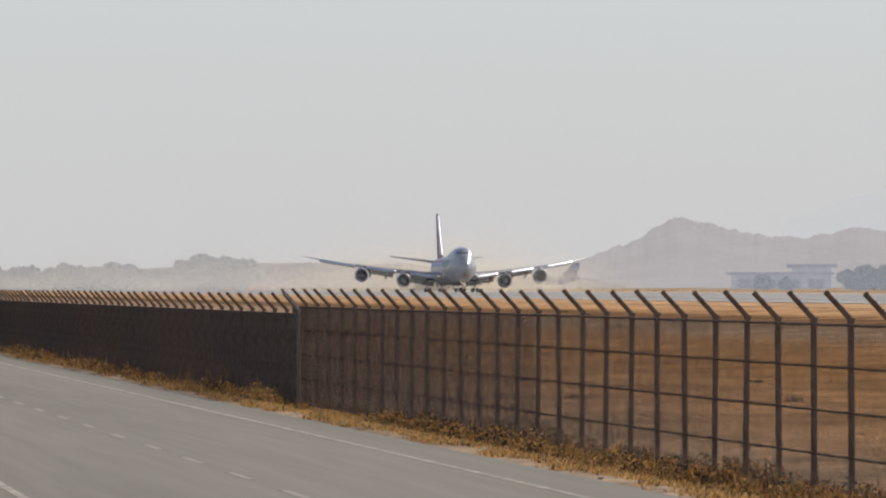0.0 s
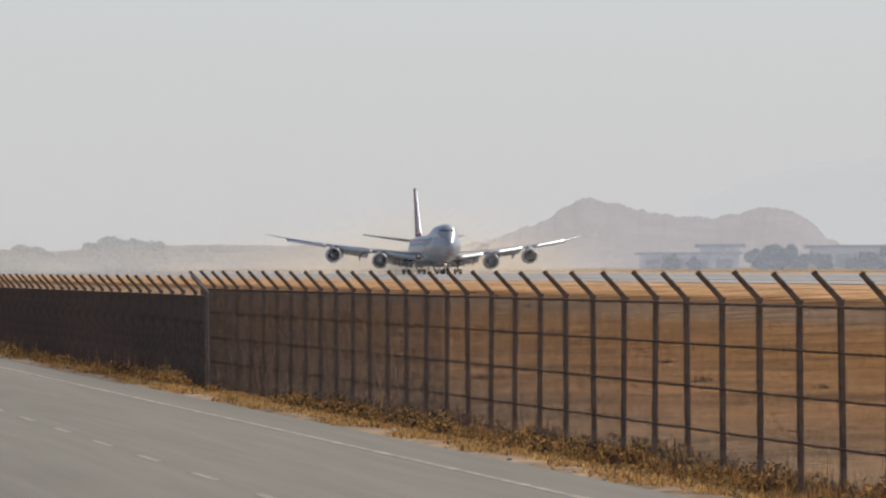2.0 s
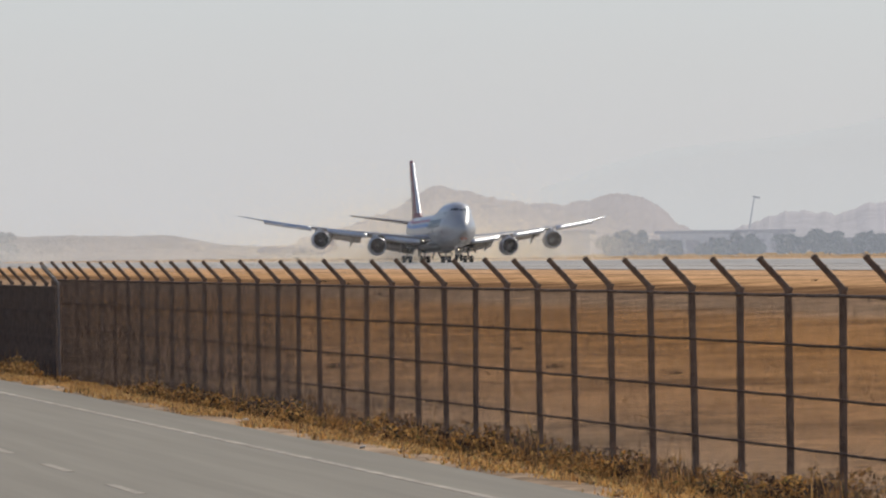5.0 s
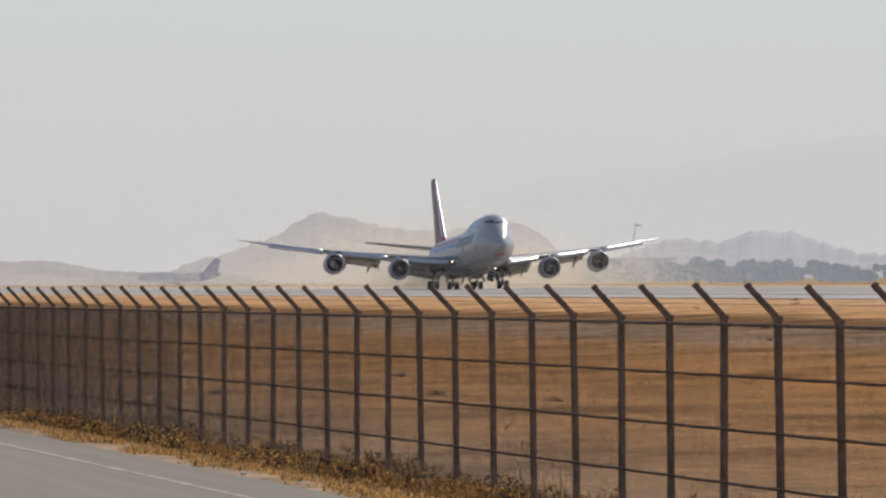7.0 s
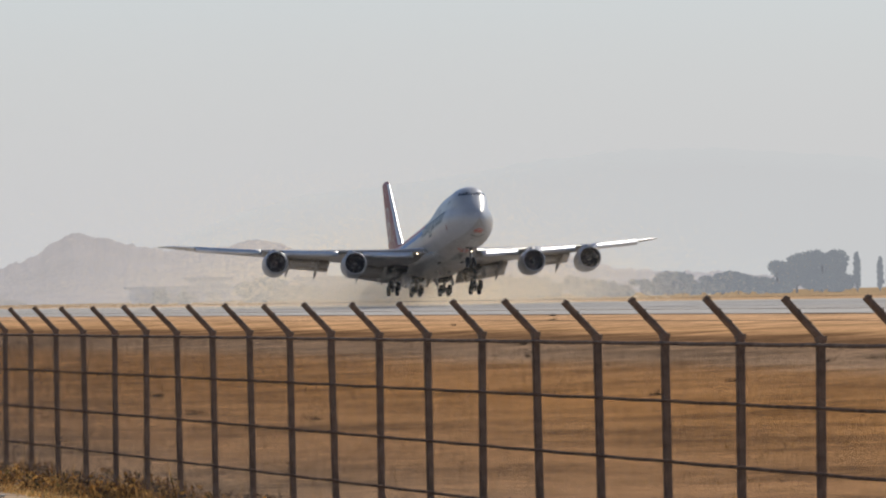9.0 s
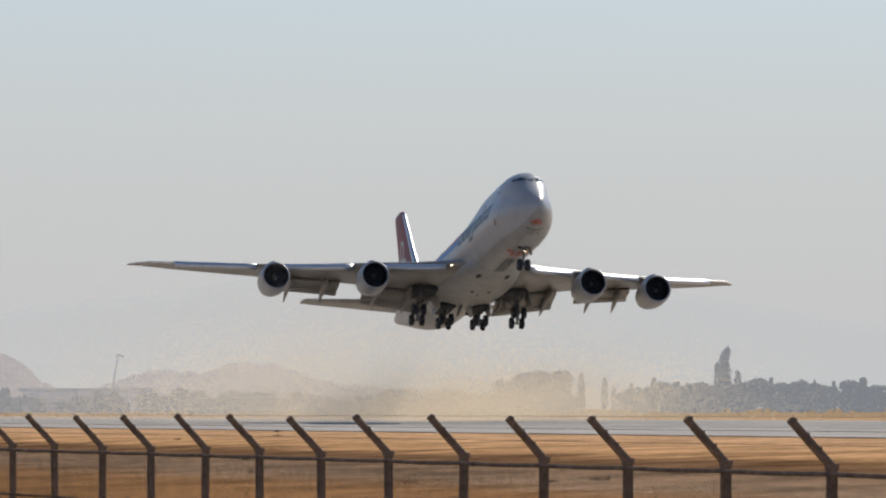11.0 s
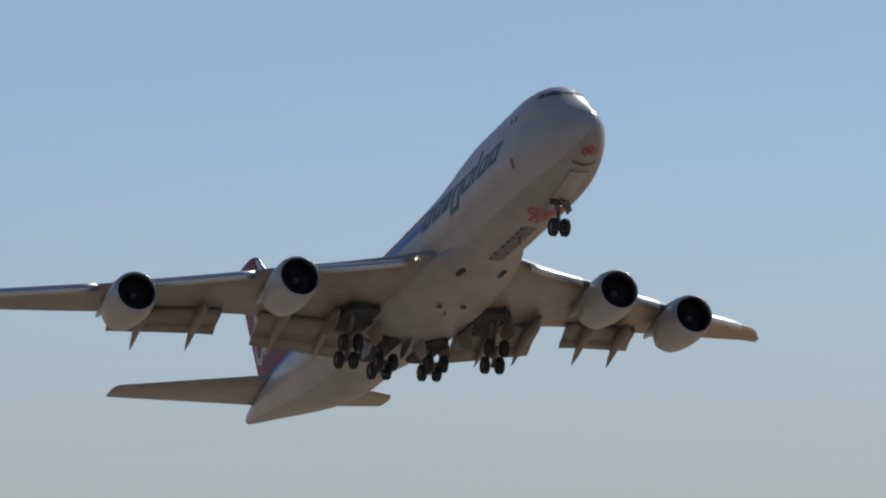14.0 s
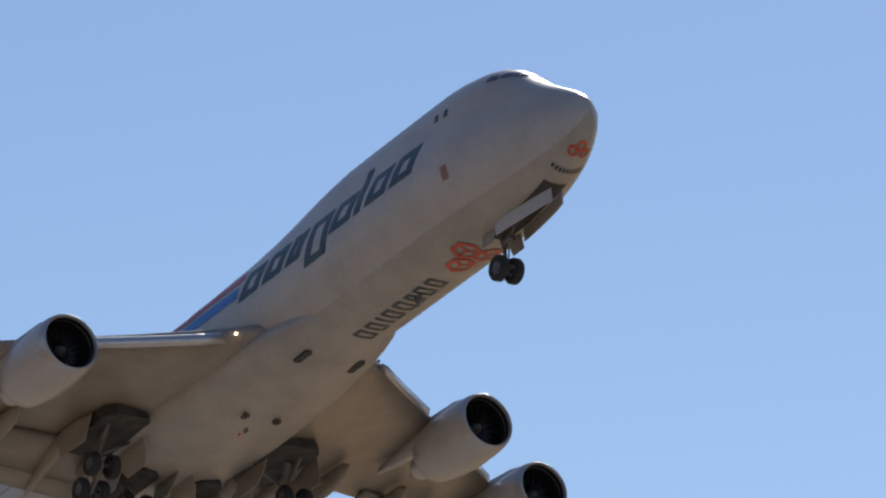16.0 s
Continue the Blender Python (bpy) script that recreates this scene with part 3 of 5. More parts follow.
def build_wing(plane, sg):
    rings = []
    for y in (0.5, 2, 3.25, 5, 7.5, 10, 12, 15, 18, 21, 24, 27, 30.2, 31.5, 32.4, 33.2, 33.8, 34.15):
        t = 0.135 - 0.055 * min(1, y / 25)
        rings.append(foil(W_LE(y), W_TE(y) - W_LE(y), y * sg, W_Z(y), t, 2.5 - 3 * y / 34))
    wing = part("wing", loft(rings), WINGGREY, plane, "swept grey wing with raked tip")
    # leading-edge flaps lowered, bare metal
    for y0, y1 in ((4.6, 10.3), (13.2, 19.6), (22.2, 30.0)):
        rr = []
        for k in range(7):
            y = y0 + (y1 - y0) * k / 6
            le, c, z = W_LE(y) - 36, W_TE(y) - W_LE(y), W_Z(y)
            w = min(1.0, 0.09 * c + 0.2)
            rr.append([(le + 0.25, y * sg, z + 0.22), (le - 0.25 * w, y * sg, z + 0.12), (le - 0.72 * w, y * sg, z - 0.25), (le - 0.55 * w, y * sg, z - 0.62),
                       (le - 0.40 * w, y * sg, z - 0.55), (le - 0.30 * w, y * sg, z - 0.2), (le + 0.2, y * sg, z + 0.02)])
        part("leading_edge_flap", loft(rr), EDGE, wing, "lowered bare metal leading-edge flap")
    # bare metal leading edge, a little proud of the skin
    rr = []
    for k in range(6):
        y = 30.1 + 3.5 * k / 5
        f = foil(W_LE(y), W_TE(y) - W_LE(y), y * sg, W_Z(y), 0.135 - 0.055 * min(1, y / 25), 2.5 - 3 * y / 34)
        rr.append([(x - 0.012, yy, z + (0.012 if i < 3 else -0.012 if i > 3 else 0)) for i, (x, yy, z) in enumerate(f[11:18])])
    part("leading_edge", loft(rr, caps=False, closed=False), EDGE, wing, "bare metal leading edge")
    # trailing-edge flaps lowered
    for y0, y1, c0 in ((3.7, 10.6, 2.9), (13.2, 20.0, 2.0)):
        rr, r2 = [], []
        for k in range(5):
            y = y0 + (y1 - y0) * k / 4
            te, ch = W_TE(y) - 36, W_TE(y) - W_LE(y)
            z = W_Z(y) - math.tan(radians(2.5 - 3 * y / 34)) * ch * 0.62 - 0.16
            c = c0 * (1 - 0.1 * k / 4)
            a = radians(20)
            pts = [(0, 0), (0.12, 0.13), (0.4, 0.15), (1, 0.02), (1, -0.02), (0.4, -0.08), (0.1, -0.09)]
            rr.append([(te - 1.25 + c * (x * math.cos(a) + h * math.sin(a)), y * sg, z + c * (h * math.cos(a) - x * math.sin(a))) for x, h in pts])
            a2 = radians(31)
            bx, bz = te - 1.25 + c * 0.96 * math.cos(a), z - c * 0.96 * math.sin(a)
            r2.append([(bx + c * 0.4 * (x * math.cos(a2) + h * math.sin(a2)), y * sg, bz + c * 0.4 * (h * math.cos(a2) - x * math.sin(a2))) for x, h in pts])
        fl = part("flap", loft(rr), BELLY, wing, "lowered grey trailing-edge flap")
        part("rear_flap", loft(r2), BELLY, wing, "lowered rear flap segment")
    # flap track fairings
    for y, ln in ((6.2, 7.2), (9.4, 7.0), (14.8, 5.8), (18.3, 5.4)):
        te, z = W_TE(y) - 36, W_Z(y) - 0.5
        rings = []
        for k in range(13):
            s = k / 12
            r = 0.42 * math.sin(math.pi * min(1, s ** 0.75)) ** 0.7 * (1 - 0.2 * s) + 0.01
            droop = -max(0, s - 0.45) ** 1.3 * 3.4
            cx, cz = te - ln * 0.62 + ln * s, z - 0.25 + droop - 0.25 * math.sin(math.pi * s)
            rings.append([(cx, y * sg + r * 0.72 * math.cos(2 * math.pi * j / 12), cz + r * 1.5 * math.sin(2 * math.pi * j / 12)) for j in range(12)])
        part("flap_track_fairing", loft(rings), BELLY, wing, "drooped canoe-shaped fairing")
    # landing lamp in the wing root and lamp glow at the tip
    part("landing_lamp", lathe([(-0.02, 0.0), (0, 0.06), (0.06, 0.08)], 14), LAMP if sg > 0 else GLASSDARK, wing, "lit landing lamp" if sg > 0 else "unlit landing lamp", m=pose(W_LE(4.05) - 36 - 0.32, 4.05 * sg, W_Z(4.05) - 0.02))
    return wing


def build_engine(plane, a, y, z, sg):
    """A turbofan, its inlet's centre at (a, y, z)."""
    eng = part("engine", lathe([(0.06, 1.62), (0.35, 1.72), (1.1, 1.80), (2.2, 1.82), (3.2, 1.74), (4.2, 1.56), (4.9, 1.38), (4.86, 1.33), (4.2, 1.40)], 40), WHITE, plane, "white turbofan cowling", m=pose(a - 36, y * sg, z, 0, 1.5, -1.2 * sg) @ Matrix.Diagonal((1, 0.9, 0.9, 1)))
    part("inlet_lip", lathe([(0.40, 1.735), (0.18, 1.68), (0.04, 1.60), (-0.01, 1.55), (0.02, 1.50), (0.15, 1.465), (0.5, 1.45)], 40), METAL, eng, "polished inlet lip")
    part("inlet_duct", lathe([(0.2, 1.452), (0.9, 1.455), (1.3, 1.46)], 40), FANBLACK, eng, "dark inlet duct")
    part("fan", lathe([(1.25, 1.47), (1.22, 0.38)], 40), FANBLACK, eng)
    for k in range(18):
        t = 2 * math.pi * k / 18
        rr = []
        for r, tw in ((0.36, 0.5), (0.85, 0.9), (1.43, 1.15)):
            c = 0.24
            ct, st = math.cos(t), math.sin(t)
            dx, dt = c * math.cos(tw), c * math.sin(tw)
            p = [(1.1 - dx / 2, -dt / 2), (1.1 + dx / 2, dt / 2), (1.12 + dx / 2, dt / 2), (1.12 - dx / 2, -dt / 2)]
            rr.append([(x, r * ct - d * st, r * st + d * ct) for x, d in p])
        part("fan_blade", loft(rr), FANBLACK, eng)
    part("spinner", lathe([(0.72, 0.0), (0.76, 0.10), (0.9, 0.24), (1.2, 0.38)], 20), TYREHUB, eng, "dark spinner")
    part("exhaust", lathe([(4.3, 1.02), (4.9, 0.98), (5.7, 0.78), (6.2, 0.62), (6.15, 0.58), (5.6, 0.6)], 28), METAL, eng, "metal core nozzle")
    part("exhaust_cone", lathe([(5.6, 0.5), (6.3, 0.36), (7.0, 0.04)], 20), STEEL, eng)
    part("strake", loft([[(1.3, 1.42 * -1, 1.05), (2.7, -1.45, 1.0), (2.7, -1.47, 1.0), (1.3, -1.44, 1.05)], [(1.9, -1.75, 1.3), (2.7, -1.78, 1.32), (2.7, -1.80, 1.30), (1.9, -1.77, 1.28)]]), WHITE, eng, "thin cowl strake")
    le = W_LE(y) - 36
    zw = W_Z(y)
    prof = []
    for x, zt, zb, w in ((a - 36 + 1.3, z + 1.85, z + 1.6, 0.10), (a - 36 + 2.4, z + 2.05, z + 1.4, 0.24), (le - 0.2, zw + 0.12, z + 1.1, 0.30), (le + 1.6, zw - 0.05, z + 0.9, 0.30), (le + 3.6, zw - 0.3, zw - 1.0, 0.22), (le + 5.2, zw - 0.5, zw - 0.75, 0.06)):
        prof.append([(x, (y * sg) + w, zb), (x, y * sg + w, zt - 0.08), (x, y * sg, zt), (x, y * sg - w, zt - 0.08), (x, y * sg - w, zb), (x, y * sg, zb - 0.05)])
    part("pylon", loft(prof), WHITE, plane, "white engine pylon")


def wheel_geo(r=0.62, w=0.46):
    tyre = lathe([(-w * 0.36, r * 0.52), (-w * 0.5, r * 0.68), (-w * 0.46, r * 0.9), (-w * 0.3, r), (w * 0.3, r), (w * 0.46, r * 0.9), (w * 0.5, r * 0.68), (w * 0.36, r * 0.52)], 24, "y")
    hub = lathe([(-w * 0.36, r * 0.5), (-w * 0.3, r * 0.2), (-w * 0.34, 0.0), (w * 0.34, 0.0), (w * 0.3, r * 0.2), (w * 0.36, r * 0.5)], 16, "y")
    return tyre, hub


def build_freighter():
    plane = new("cargo_airplane")
    tagged(plane, "white four-engine cargo jet with red tail and blue stripe", "airplane")
    a_list = [0, 0.08, 0.25, 0.45, 0.7, 1.0, 1.5, 2.0, 2.6, 3.1, 3.6, 4.1, 4.6, 5.1, 5.6, 6.3, 7, 8, 9, 10, 12, 14, 16, 17.5, 19, 20.5, 22, 24, 26, 28, 31, 35, 40, 45, 50, 52, 54, 56, 58, 60, 62, 64, 66, 68, 70, 72, 73.2, 74, 74.5, 74.9]
    n = 56
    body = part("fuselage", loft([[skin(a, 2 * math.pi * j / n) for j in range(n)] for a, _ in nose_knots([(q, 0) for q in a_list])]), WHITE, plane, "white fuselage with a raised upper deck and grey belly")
    # lower faces take the greyer of the two materials
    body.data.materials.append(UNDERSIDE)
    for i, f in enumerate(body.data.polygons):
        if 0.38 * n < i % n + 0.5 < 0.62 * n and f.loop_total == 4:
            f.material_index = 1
    # wing-body fairing
    rows = []
    for k in range(21):
        s = k / 20
        a = 19.5 + 27.5 * s
        g = math.sin(math.pi * s) ** 0.6
        w, d = 1.6 + 2.35 * g, -0.08 + 0.42 * g
        rows.append([(a - 36, w * math.sin(t), 3.0 - (1.03 + d) * math.cos(t) ** 1 if math.cos(t) > 0 else 3.0 + 1.0 * abs(math.cos(t))) for t in np.linspace(-1.9, 1.9, 25)])
    part("wing_fairing", loft(rows, caps=False, closed=False), UNDERSIDE, body, "grey wing-to-body fairing")
    # belly openings as solid blocks, their inner shade put into the colour
    for ax in (1, -1):
        part("air_inlet", box((23.2 - 36, 1.5 * ax, 1.98), (1.3, 0.4, 0.16), 0.12), CAVITYSHADE, body, "dark block standing in for a shaded belly air inlet", False)
        part("vent", box((29.5 - 36, 0.9 * ax, 1.56), (0.5, 0.35, 0.06), 0.1), CAVITYSHADE, body, "small dark block standing in for a shaded belly vent", False)
    # cockpit glass
    for sd_ in (True, False):
        for a0, a1, z0, z1 in ((4.0, 4.5, 8.1, 8.40), (4.6, 5.15, 8.2, 8.58), (5.3, 5.85, 8.25, 8.58)):
            part("cockpit_window", decal([((a0 + 0.1, z1), (a1, z1 + 0.12), (a1 + 0.12, z0 + 0.12), (a0, z0))], sd_, 0.015), GLASSDARK, body, "dark cockpit window")
        for a in (8.3, 9.0):
            part("upper_deck_window", decal([((a, 8.05), (a + 0.3, 8.05), (a + 0.3, 7.65), (a, 7.65))], sd_, 0.015, 1, 1), GLASSDARK, body)
        # title bars in place of lettering: slanted strokes
        a = 10.2
        for wd, lo, hi in ((1.75, 0, 0), (1.75, 0, 0), (1.3, 0, 0), (1.9, -0.75, 0), (1.85, 0, 0), (0.55, 0, 0.75), (1.8, 0, 0), (1.85, 0, 0))[::-1]:
            z0, z1 = 5.55 + lo, 6.95 + hi
            sl = 0.32
            st = 0.56
            qs = [((a - sl, z1), (a + st - sl, z1), (a + st + sl, z0), (a + sl, z0))]
            if wd > 0.8:
                qs.append(((a + wd - st - sl, z1), (a + wd - sl, z1), (a + wd + sl, z0), (a + wd - st + sl, z0)))
                for bar in ((z0, z0 + 0.36), (z1 - 0.36, z1)):
                    s0, s1 = (sl * (1 - 2 * (h - z0) / (z1 - z0)) for h in bar)
                    qs.append(((a + 0.3 + s1, bar[1]), (a + wd - 0.3 + s1, bar[1]), (a + wd - 0.3 + s0, bar[0]), (a + 0.3 + s0, bar[0])))
            part("title_block", decal(qs, sd_, 0.02, 2, 5), TITLE, body, "dark slanted outline block")
            a += wd + 0.36
        part("red_stripe", decal([((25.6, 7.3), (50, 7.5), (50, 7.0), (25.6, 6.8)), ((50, 7.5), (62, 8.3), (62, 7.8), (50, 7.0))], sd_, 0.02, 24, 2), STRIPERED, body, "red fuselage stripe")
        part("blue_stripe", decal([((25.9, 6.55), (50, 6.75), (50, 6.1), (25.9, 5.9)), ((50, 6.75), (64, 7.8), (64, 7.1), (50, 6.1)), ((64, 7.8), (71, 8.15), (71, 7.5), (64, 7.1))], sd_, 0.02, 24, 2), BLUE, body, "blue fuselage stripe")
        part("cargo_door", decal([((47.0, 8.0), (47.06, 8.0), (47.06, 5.0), (47.0, 5.0)), ((50.3, 8.0), (50.36, 8.0), (50.36, 5.0), (50.3, 5.0)), ((47.0, 5.06), (50.36, 5.06), (50.36, 5.0), (47.0, 5.0))], sd_, 0.012, 2, 4), STEEL, body, "thin cargo door outline")
        part("crest", decal([((7.95, 4.9), (8.4, 4.9), (8.4, 4.2), (7.95, 4.2))], sd_, 0.02, 2, 2), CREST, body, "small red painted crest")
    # belly markings
    def ring(a, y, r, wd=0.24):
        q = []
        for k in range(6):
            t0, t1 = math.pi * k / 3, math.pi * (k + 1) / 3
            q.append(((a + r * math.cos(t0), y + r * math.sin(t0)), (a + r * math.cos(t1), y + r * math.sin(t1)),
                      (a + (r - wd) * math.cos(t1), y + (r - wd) * math.sin(t1)), (a + (r - wd) * math.cos(t0), y + (r - wd) * math.sin(t0))))
        return q
    def spokes(a, y, r, wd=0.07):
        q = []
        for k in range(3):
            t = 2 * math.pi * k / 3
            c, s_ = math.cos(t), math.sin(t)
            q.append(((a - wd * s_, y + wd * c), (a + r * c - wd * s_, y + r * s_ + wd * c), (a + r * c + wd * s_, y + r * s_ - wd * c), (a + wd * s_, y - wd * c)))
        return q
    for a, y in ((10.4, 0.55), (10.4, -0.65), (11.7, 0.0)):
        part("belly_emblem", welded(belly_decal(ring(a, y, 0.75), 0.035, 8)), SIGNRED, body, "red hexagonal outline emblem")
        for q in spokes(a, y, 0.55):
            part("emblem_spoke", belly_decal([q], 0.04, 8), SIGNRED, body)
    a = 13.5
    for wd in (0.62, 0.62, 0.5, 0.66, 0.66, 0.18, 0.62, 0.66):
        qs = [((a, -0.55), (a + 0.16, -0.55), (a + 0.16, 0.55), (a, 0.55))]
        if wd > 0.4:
            for e in (-0.55, 0.39):
                qs.append(((a + 0.16, e), (a + wd - 0.16, e), (a + wd - 0.16, e + 0.16), (a + 0.16, e + 0.16)))
            qs.append(((a + wd - 0.16, -0.55), (a + wd, -0.55), (a + wd, 0.55), (a + wd - 0.16, 0.55)))
        part("belly_title_block", belly_decal(qs, 0.035, 8), TITLE, body, "dark outline block on the belly")
        a += wd + 0.32
    for a, y in ((1.75, 0.3), (1.75, -0.3), (1.45, 0.0)):
        part("nose_emblem", belly_decal(ring(a, y, 0.26, 0.12), 0.06, 3), SIGNRED, body, "small red nose emblem")
    for k in range(9):
        y = -0.82 + 0.185 * k
        part("nose_title_bar", belly_decal([((2.7, y), (2.7, y + 0.11), (2.92, y + 0.11), (2.92, y))], 0.06, 2), TITLE, body, "small dark title stroke under the nose")
    for a, th, h in ((16, 0, 0.45), (27, 0, 0.4), (15, math.pi, 0.5), (30.5, math.pi, 0.5)):
        p, q = skin(a, th), skin(a + 0.3, th, h)
        part("antenna", loft([[(p[0], -0.03, p[2]), (p[0] + 0.6, -0.03, p[2]), (p[0] + 0.6, 0.03, p[2]), (p[0], 0.03, p[2])], [(q[0], -0.02, q[2]), (q[0] + 0.25, -0.02, q[2]), (q[0] + 0.25, 0.02, q[2]), (q[0], 0.02, q[2])]]), STEEL, body, "blade antenna", False)
    part("red_beacon", lathe([(-0.05, 0.0), (-0.02, 0.05), (0.1, 0.07)], 10, "z"), BEACON, body, "red anti-collision beacon", m=pose(-4.5, 0, 1.56))
    part("nose_lamp", lathe([(-0.02, 0.0), (0.0, 0.15), (0.05, 0.16)], 12), LAMP, body, "lit nose-gear lamp", m=pose(8.1 - 36 - 0.2, 0, 1.5))
    # added hood, so that the lamp shows only from nearly straight ahead
    part("lamp_housing", lathe([(0.06, 0.0), (0.06, 0.19), (-0.5, 0.19), (-0.5, 0.165), (0.03, 0.165)], 14), STEEL, body, "metal hood added to hide the nose-gear lamp from aside", m=pose(8.1 - 36 - 0.2, 0, 1.5))
    # wings, engines
    for sg in (1, -1):
        build_wing(plane, sg)
        build_engine(plane, 27.2, 11.85, 2.62, sg)
        build_engine(plane, 35.65, 21.0, 3.95, sg)
        # tailplane
        rr = []
        for y in (0.4, 1.2, 2.5, 5, 8, 10.2, 10.9, 11.15):
            s = y / 11.15
            le, te = 63.2 + 9.6 * s + (0.6 if s > 0.99 else 0), 71.6 + 4.2 * s - (0.3 if s > 0.99 else 0)
            rr.append(foil(le, te - le, y * sg, 7.45 + 1.72 * s, 0.09, -1, 12, 0))
        part("tailplane", loft(rr), WINGGREY, plane, "grey swept tailplane")
    # fin
    rr = []
    for z in (7.6, 8.4, 9.2, 12, 15, 18, 18.9, 19.3):
        s = (z - 8.4) / 10.9
        le, te = 60.0 + 10.4 * s - (3.5 * (9.2 - z) / 1.6 if z < 9.2 else 0) + (0.5 if s > 0.99 else 0), 71.3 + 4.2 * s - (0.2 if s > 0.99 else 0)
        f = foil(le, te - le, 0, 0, 0.10, 0, 12, 0)
        rr.append([(x, zz, z) for x, y, zz in f])
    fin = part("fin", loft(rr), RED, plane, "dark red vertical fin with white emblem")
    edge = []
    for z in (9.3, 12, 15, 18, 18.8):
        s = (z - 8.4) / 10.9
        le, c = 60.0 + 10.4 * s, 11.3 - 6.2 * s
        d = 0.085 * c
        edge.append([(le + d - 36 - (d + 0.04) * math.cos(t), 0.037 * c * math.sin(t), z) for t in [math.pi * (j / 10 - 0.5) for j in range(11)]])
    part("leading_edge", loft(edge, caps=False, closed=False), EDGE, fin, "bright bare metal leading edge")
    def fin_ring(a, z, r, wd=0.36):
        q = []
        for k in range(6):
            t0, t1 = math.pi * k / 3 + 0.3, math.pi * (k + 1) / 3 + 0.3
            q.append([(a + rr_ * math.cos(t), z + rr_ * math.sin(t)) for rr_, t in ((r, t0), (r, t1), (r - wd, t1), (r - wd, t0))])
        return q
    for sg in (1, -1):
        for a, z in ((69.9, 14.3), (68.3, 12.0), (70.6, 11.8)):
            qs = []
            for q in fin_ring(a, z, 1.45, 0.55):
                vs = []
                for aa, zz in q:
                    s = (zz - 8.4) / 10.9
                    le, te = 60.0 + 10.4 * s, 71.3 + 4.2 * s
                    x = min(1, max(0, (aa - le) / (te - le)))
                    yt = 0.5 * (te - le) * (0.2969 * math.sqrt(x) - 0.126 * x - 0.3516 * x * x + 0.2843 * x ** 3 - 0.1015 * x ** 4)
                    vs.append((aa - 36, sg * (yt + 0.03), zz))
                qs.append((vs, [(0, 1, 2, 3)]))
            part("fin_emblem", join(*qs), WHITE, fin, "white hexagonal outline emblem", False)
    # landing gear
    tyre, hub = wheel_geo()
    tyre_me, hub_me = mesh_of("tyre", *tyre, RUBBER), mesh_of("hub", *hub, TYREHUB)
    bogies = []
    for a, y, ax, tilt in ((36.05, 5.5, 1, 0), (36.05, -5.5, -1, 0), (39.15, 1.9, 1, 0), (39.15, -1.9, -1, 0)):
        wing_gear = abs(y) > 3
        top = (a - 36 - (0.9 if wing_gear else -0.3), y * (0.93 if wing_gear else 1.0), 3.0)
        strut = part("gear_strut", join(tube((a - 36, y, 0.45), (a - 36, y, 1.7), 0.15), tube((a - 36, y, 1.5), top, 0.22), tube((a - 36, y, 1.5), (a - 36 + (-1.8 if wing_gear else 1.6), y, 2.8), 0.09),
                                        tube((a - 36, y, 1.4), (a - 36, y * (0.55 if wing_gear else 1.9), 2.7), 0.08), tube((a - 36 + 0.28, y, 0.6), (a - 36 + 0.45, y, 1.2), 0.05), tube((a - 36 + 0.45, y, 1.2), (a - 36 + 0.2, y, 1.7), 0.05)), STEEL, plane, "steel main gear strut")
        bogie = part("bogie", join(tube((-0.85, 0, 0), (0.85, 0, 0), 0.14), tube((-0.74, -0.6, 0), (-0.74, 0.6, 0), 0.08), tube((0.74, -0.6, 0), (0.74, 0.6, 0), 0.08), tube((0, 0, -0.05), (0, 0, 0.35), 0.17)), STEEL, plane, "four-wheel bogie")
        bogie.matrix_basis = pose(a - 36, y, 0.42)
        for dx in (-0.74, 0.74):
            for dy in (-0.56, 0.56):
                part("tyre", tyre_me, RUBBER, bogie, "black rubber tyre", m=pose(dx, dy, 0))
                part("hub", hub_me, STEEL, bogie, m=pose(dx, dy, 0))
        bogies.append((bogie, a, y, wing_gear))
        # wheel well as a solid block with its shade painted in, and its open doors
        if wing_gear:
            part("wheel_well", box((a - 36 - 0.2, y * 0.88, 2.76), (5.0, 2.6, 0.5), 0.5), CAVITYSHADE, plane, "dark block standing in for the shaded wheel well", False)
            part("gear_door", loft([[(a - 36 - 1.5, y + 0.95 * ax, 2.9), (a - 36 + 1.5, y + 0.95 * ax, 3.0), (a - 36 + 1.5, y + 1.0 * ax, 3.0), (a - 36 - 1.5, y + 1.0 * ax, 2.9)],
                                    [(a - 36 - 1.2, y + 1.25 * ax, 1.5), (a - 36 + 1.2, y + 1.25 * ax, 1.6), (a - 36 + 1.2, y + 1.3 * ax, 1.6), (a - 36 - 1.2, y + 1.3 * ax, 1.5)]]), BELLY, plane, "open grey gear door", False)
        else:
            part("wheel_well", box((a - 36 + 0.6, y * 0.95, 1.85), (5.2, 1.7, 0.5), 0.4), CAVITYSHADE, plane, "dark block standing in for the shaded wheel well", False)
            part("gear_door", loft([[(a - 36 - 1.2, y + 0.85 * ax, 2.0), (a - 36 + 1.4, y + 0.85 * ax, 2.0), (a - 36 + 1.4, y + 0.9 * ax, 2.0), (a - 36 - 1.2, y + 0.9 * ax, 2.0)],
                                    [(a - 36 - 0.8, y + 1.15 * ax, 0.95), (a - 36 + 0.9, y + 1.15 * ax, 0.95), (a - 36 + 0.9, y + 1.2 * ax, 0.95), (a - 36 - 0.8, y + 1.2 * ax, 0.95)]]), BELLY, plane, "open grey gear door", False)
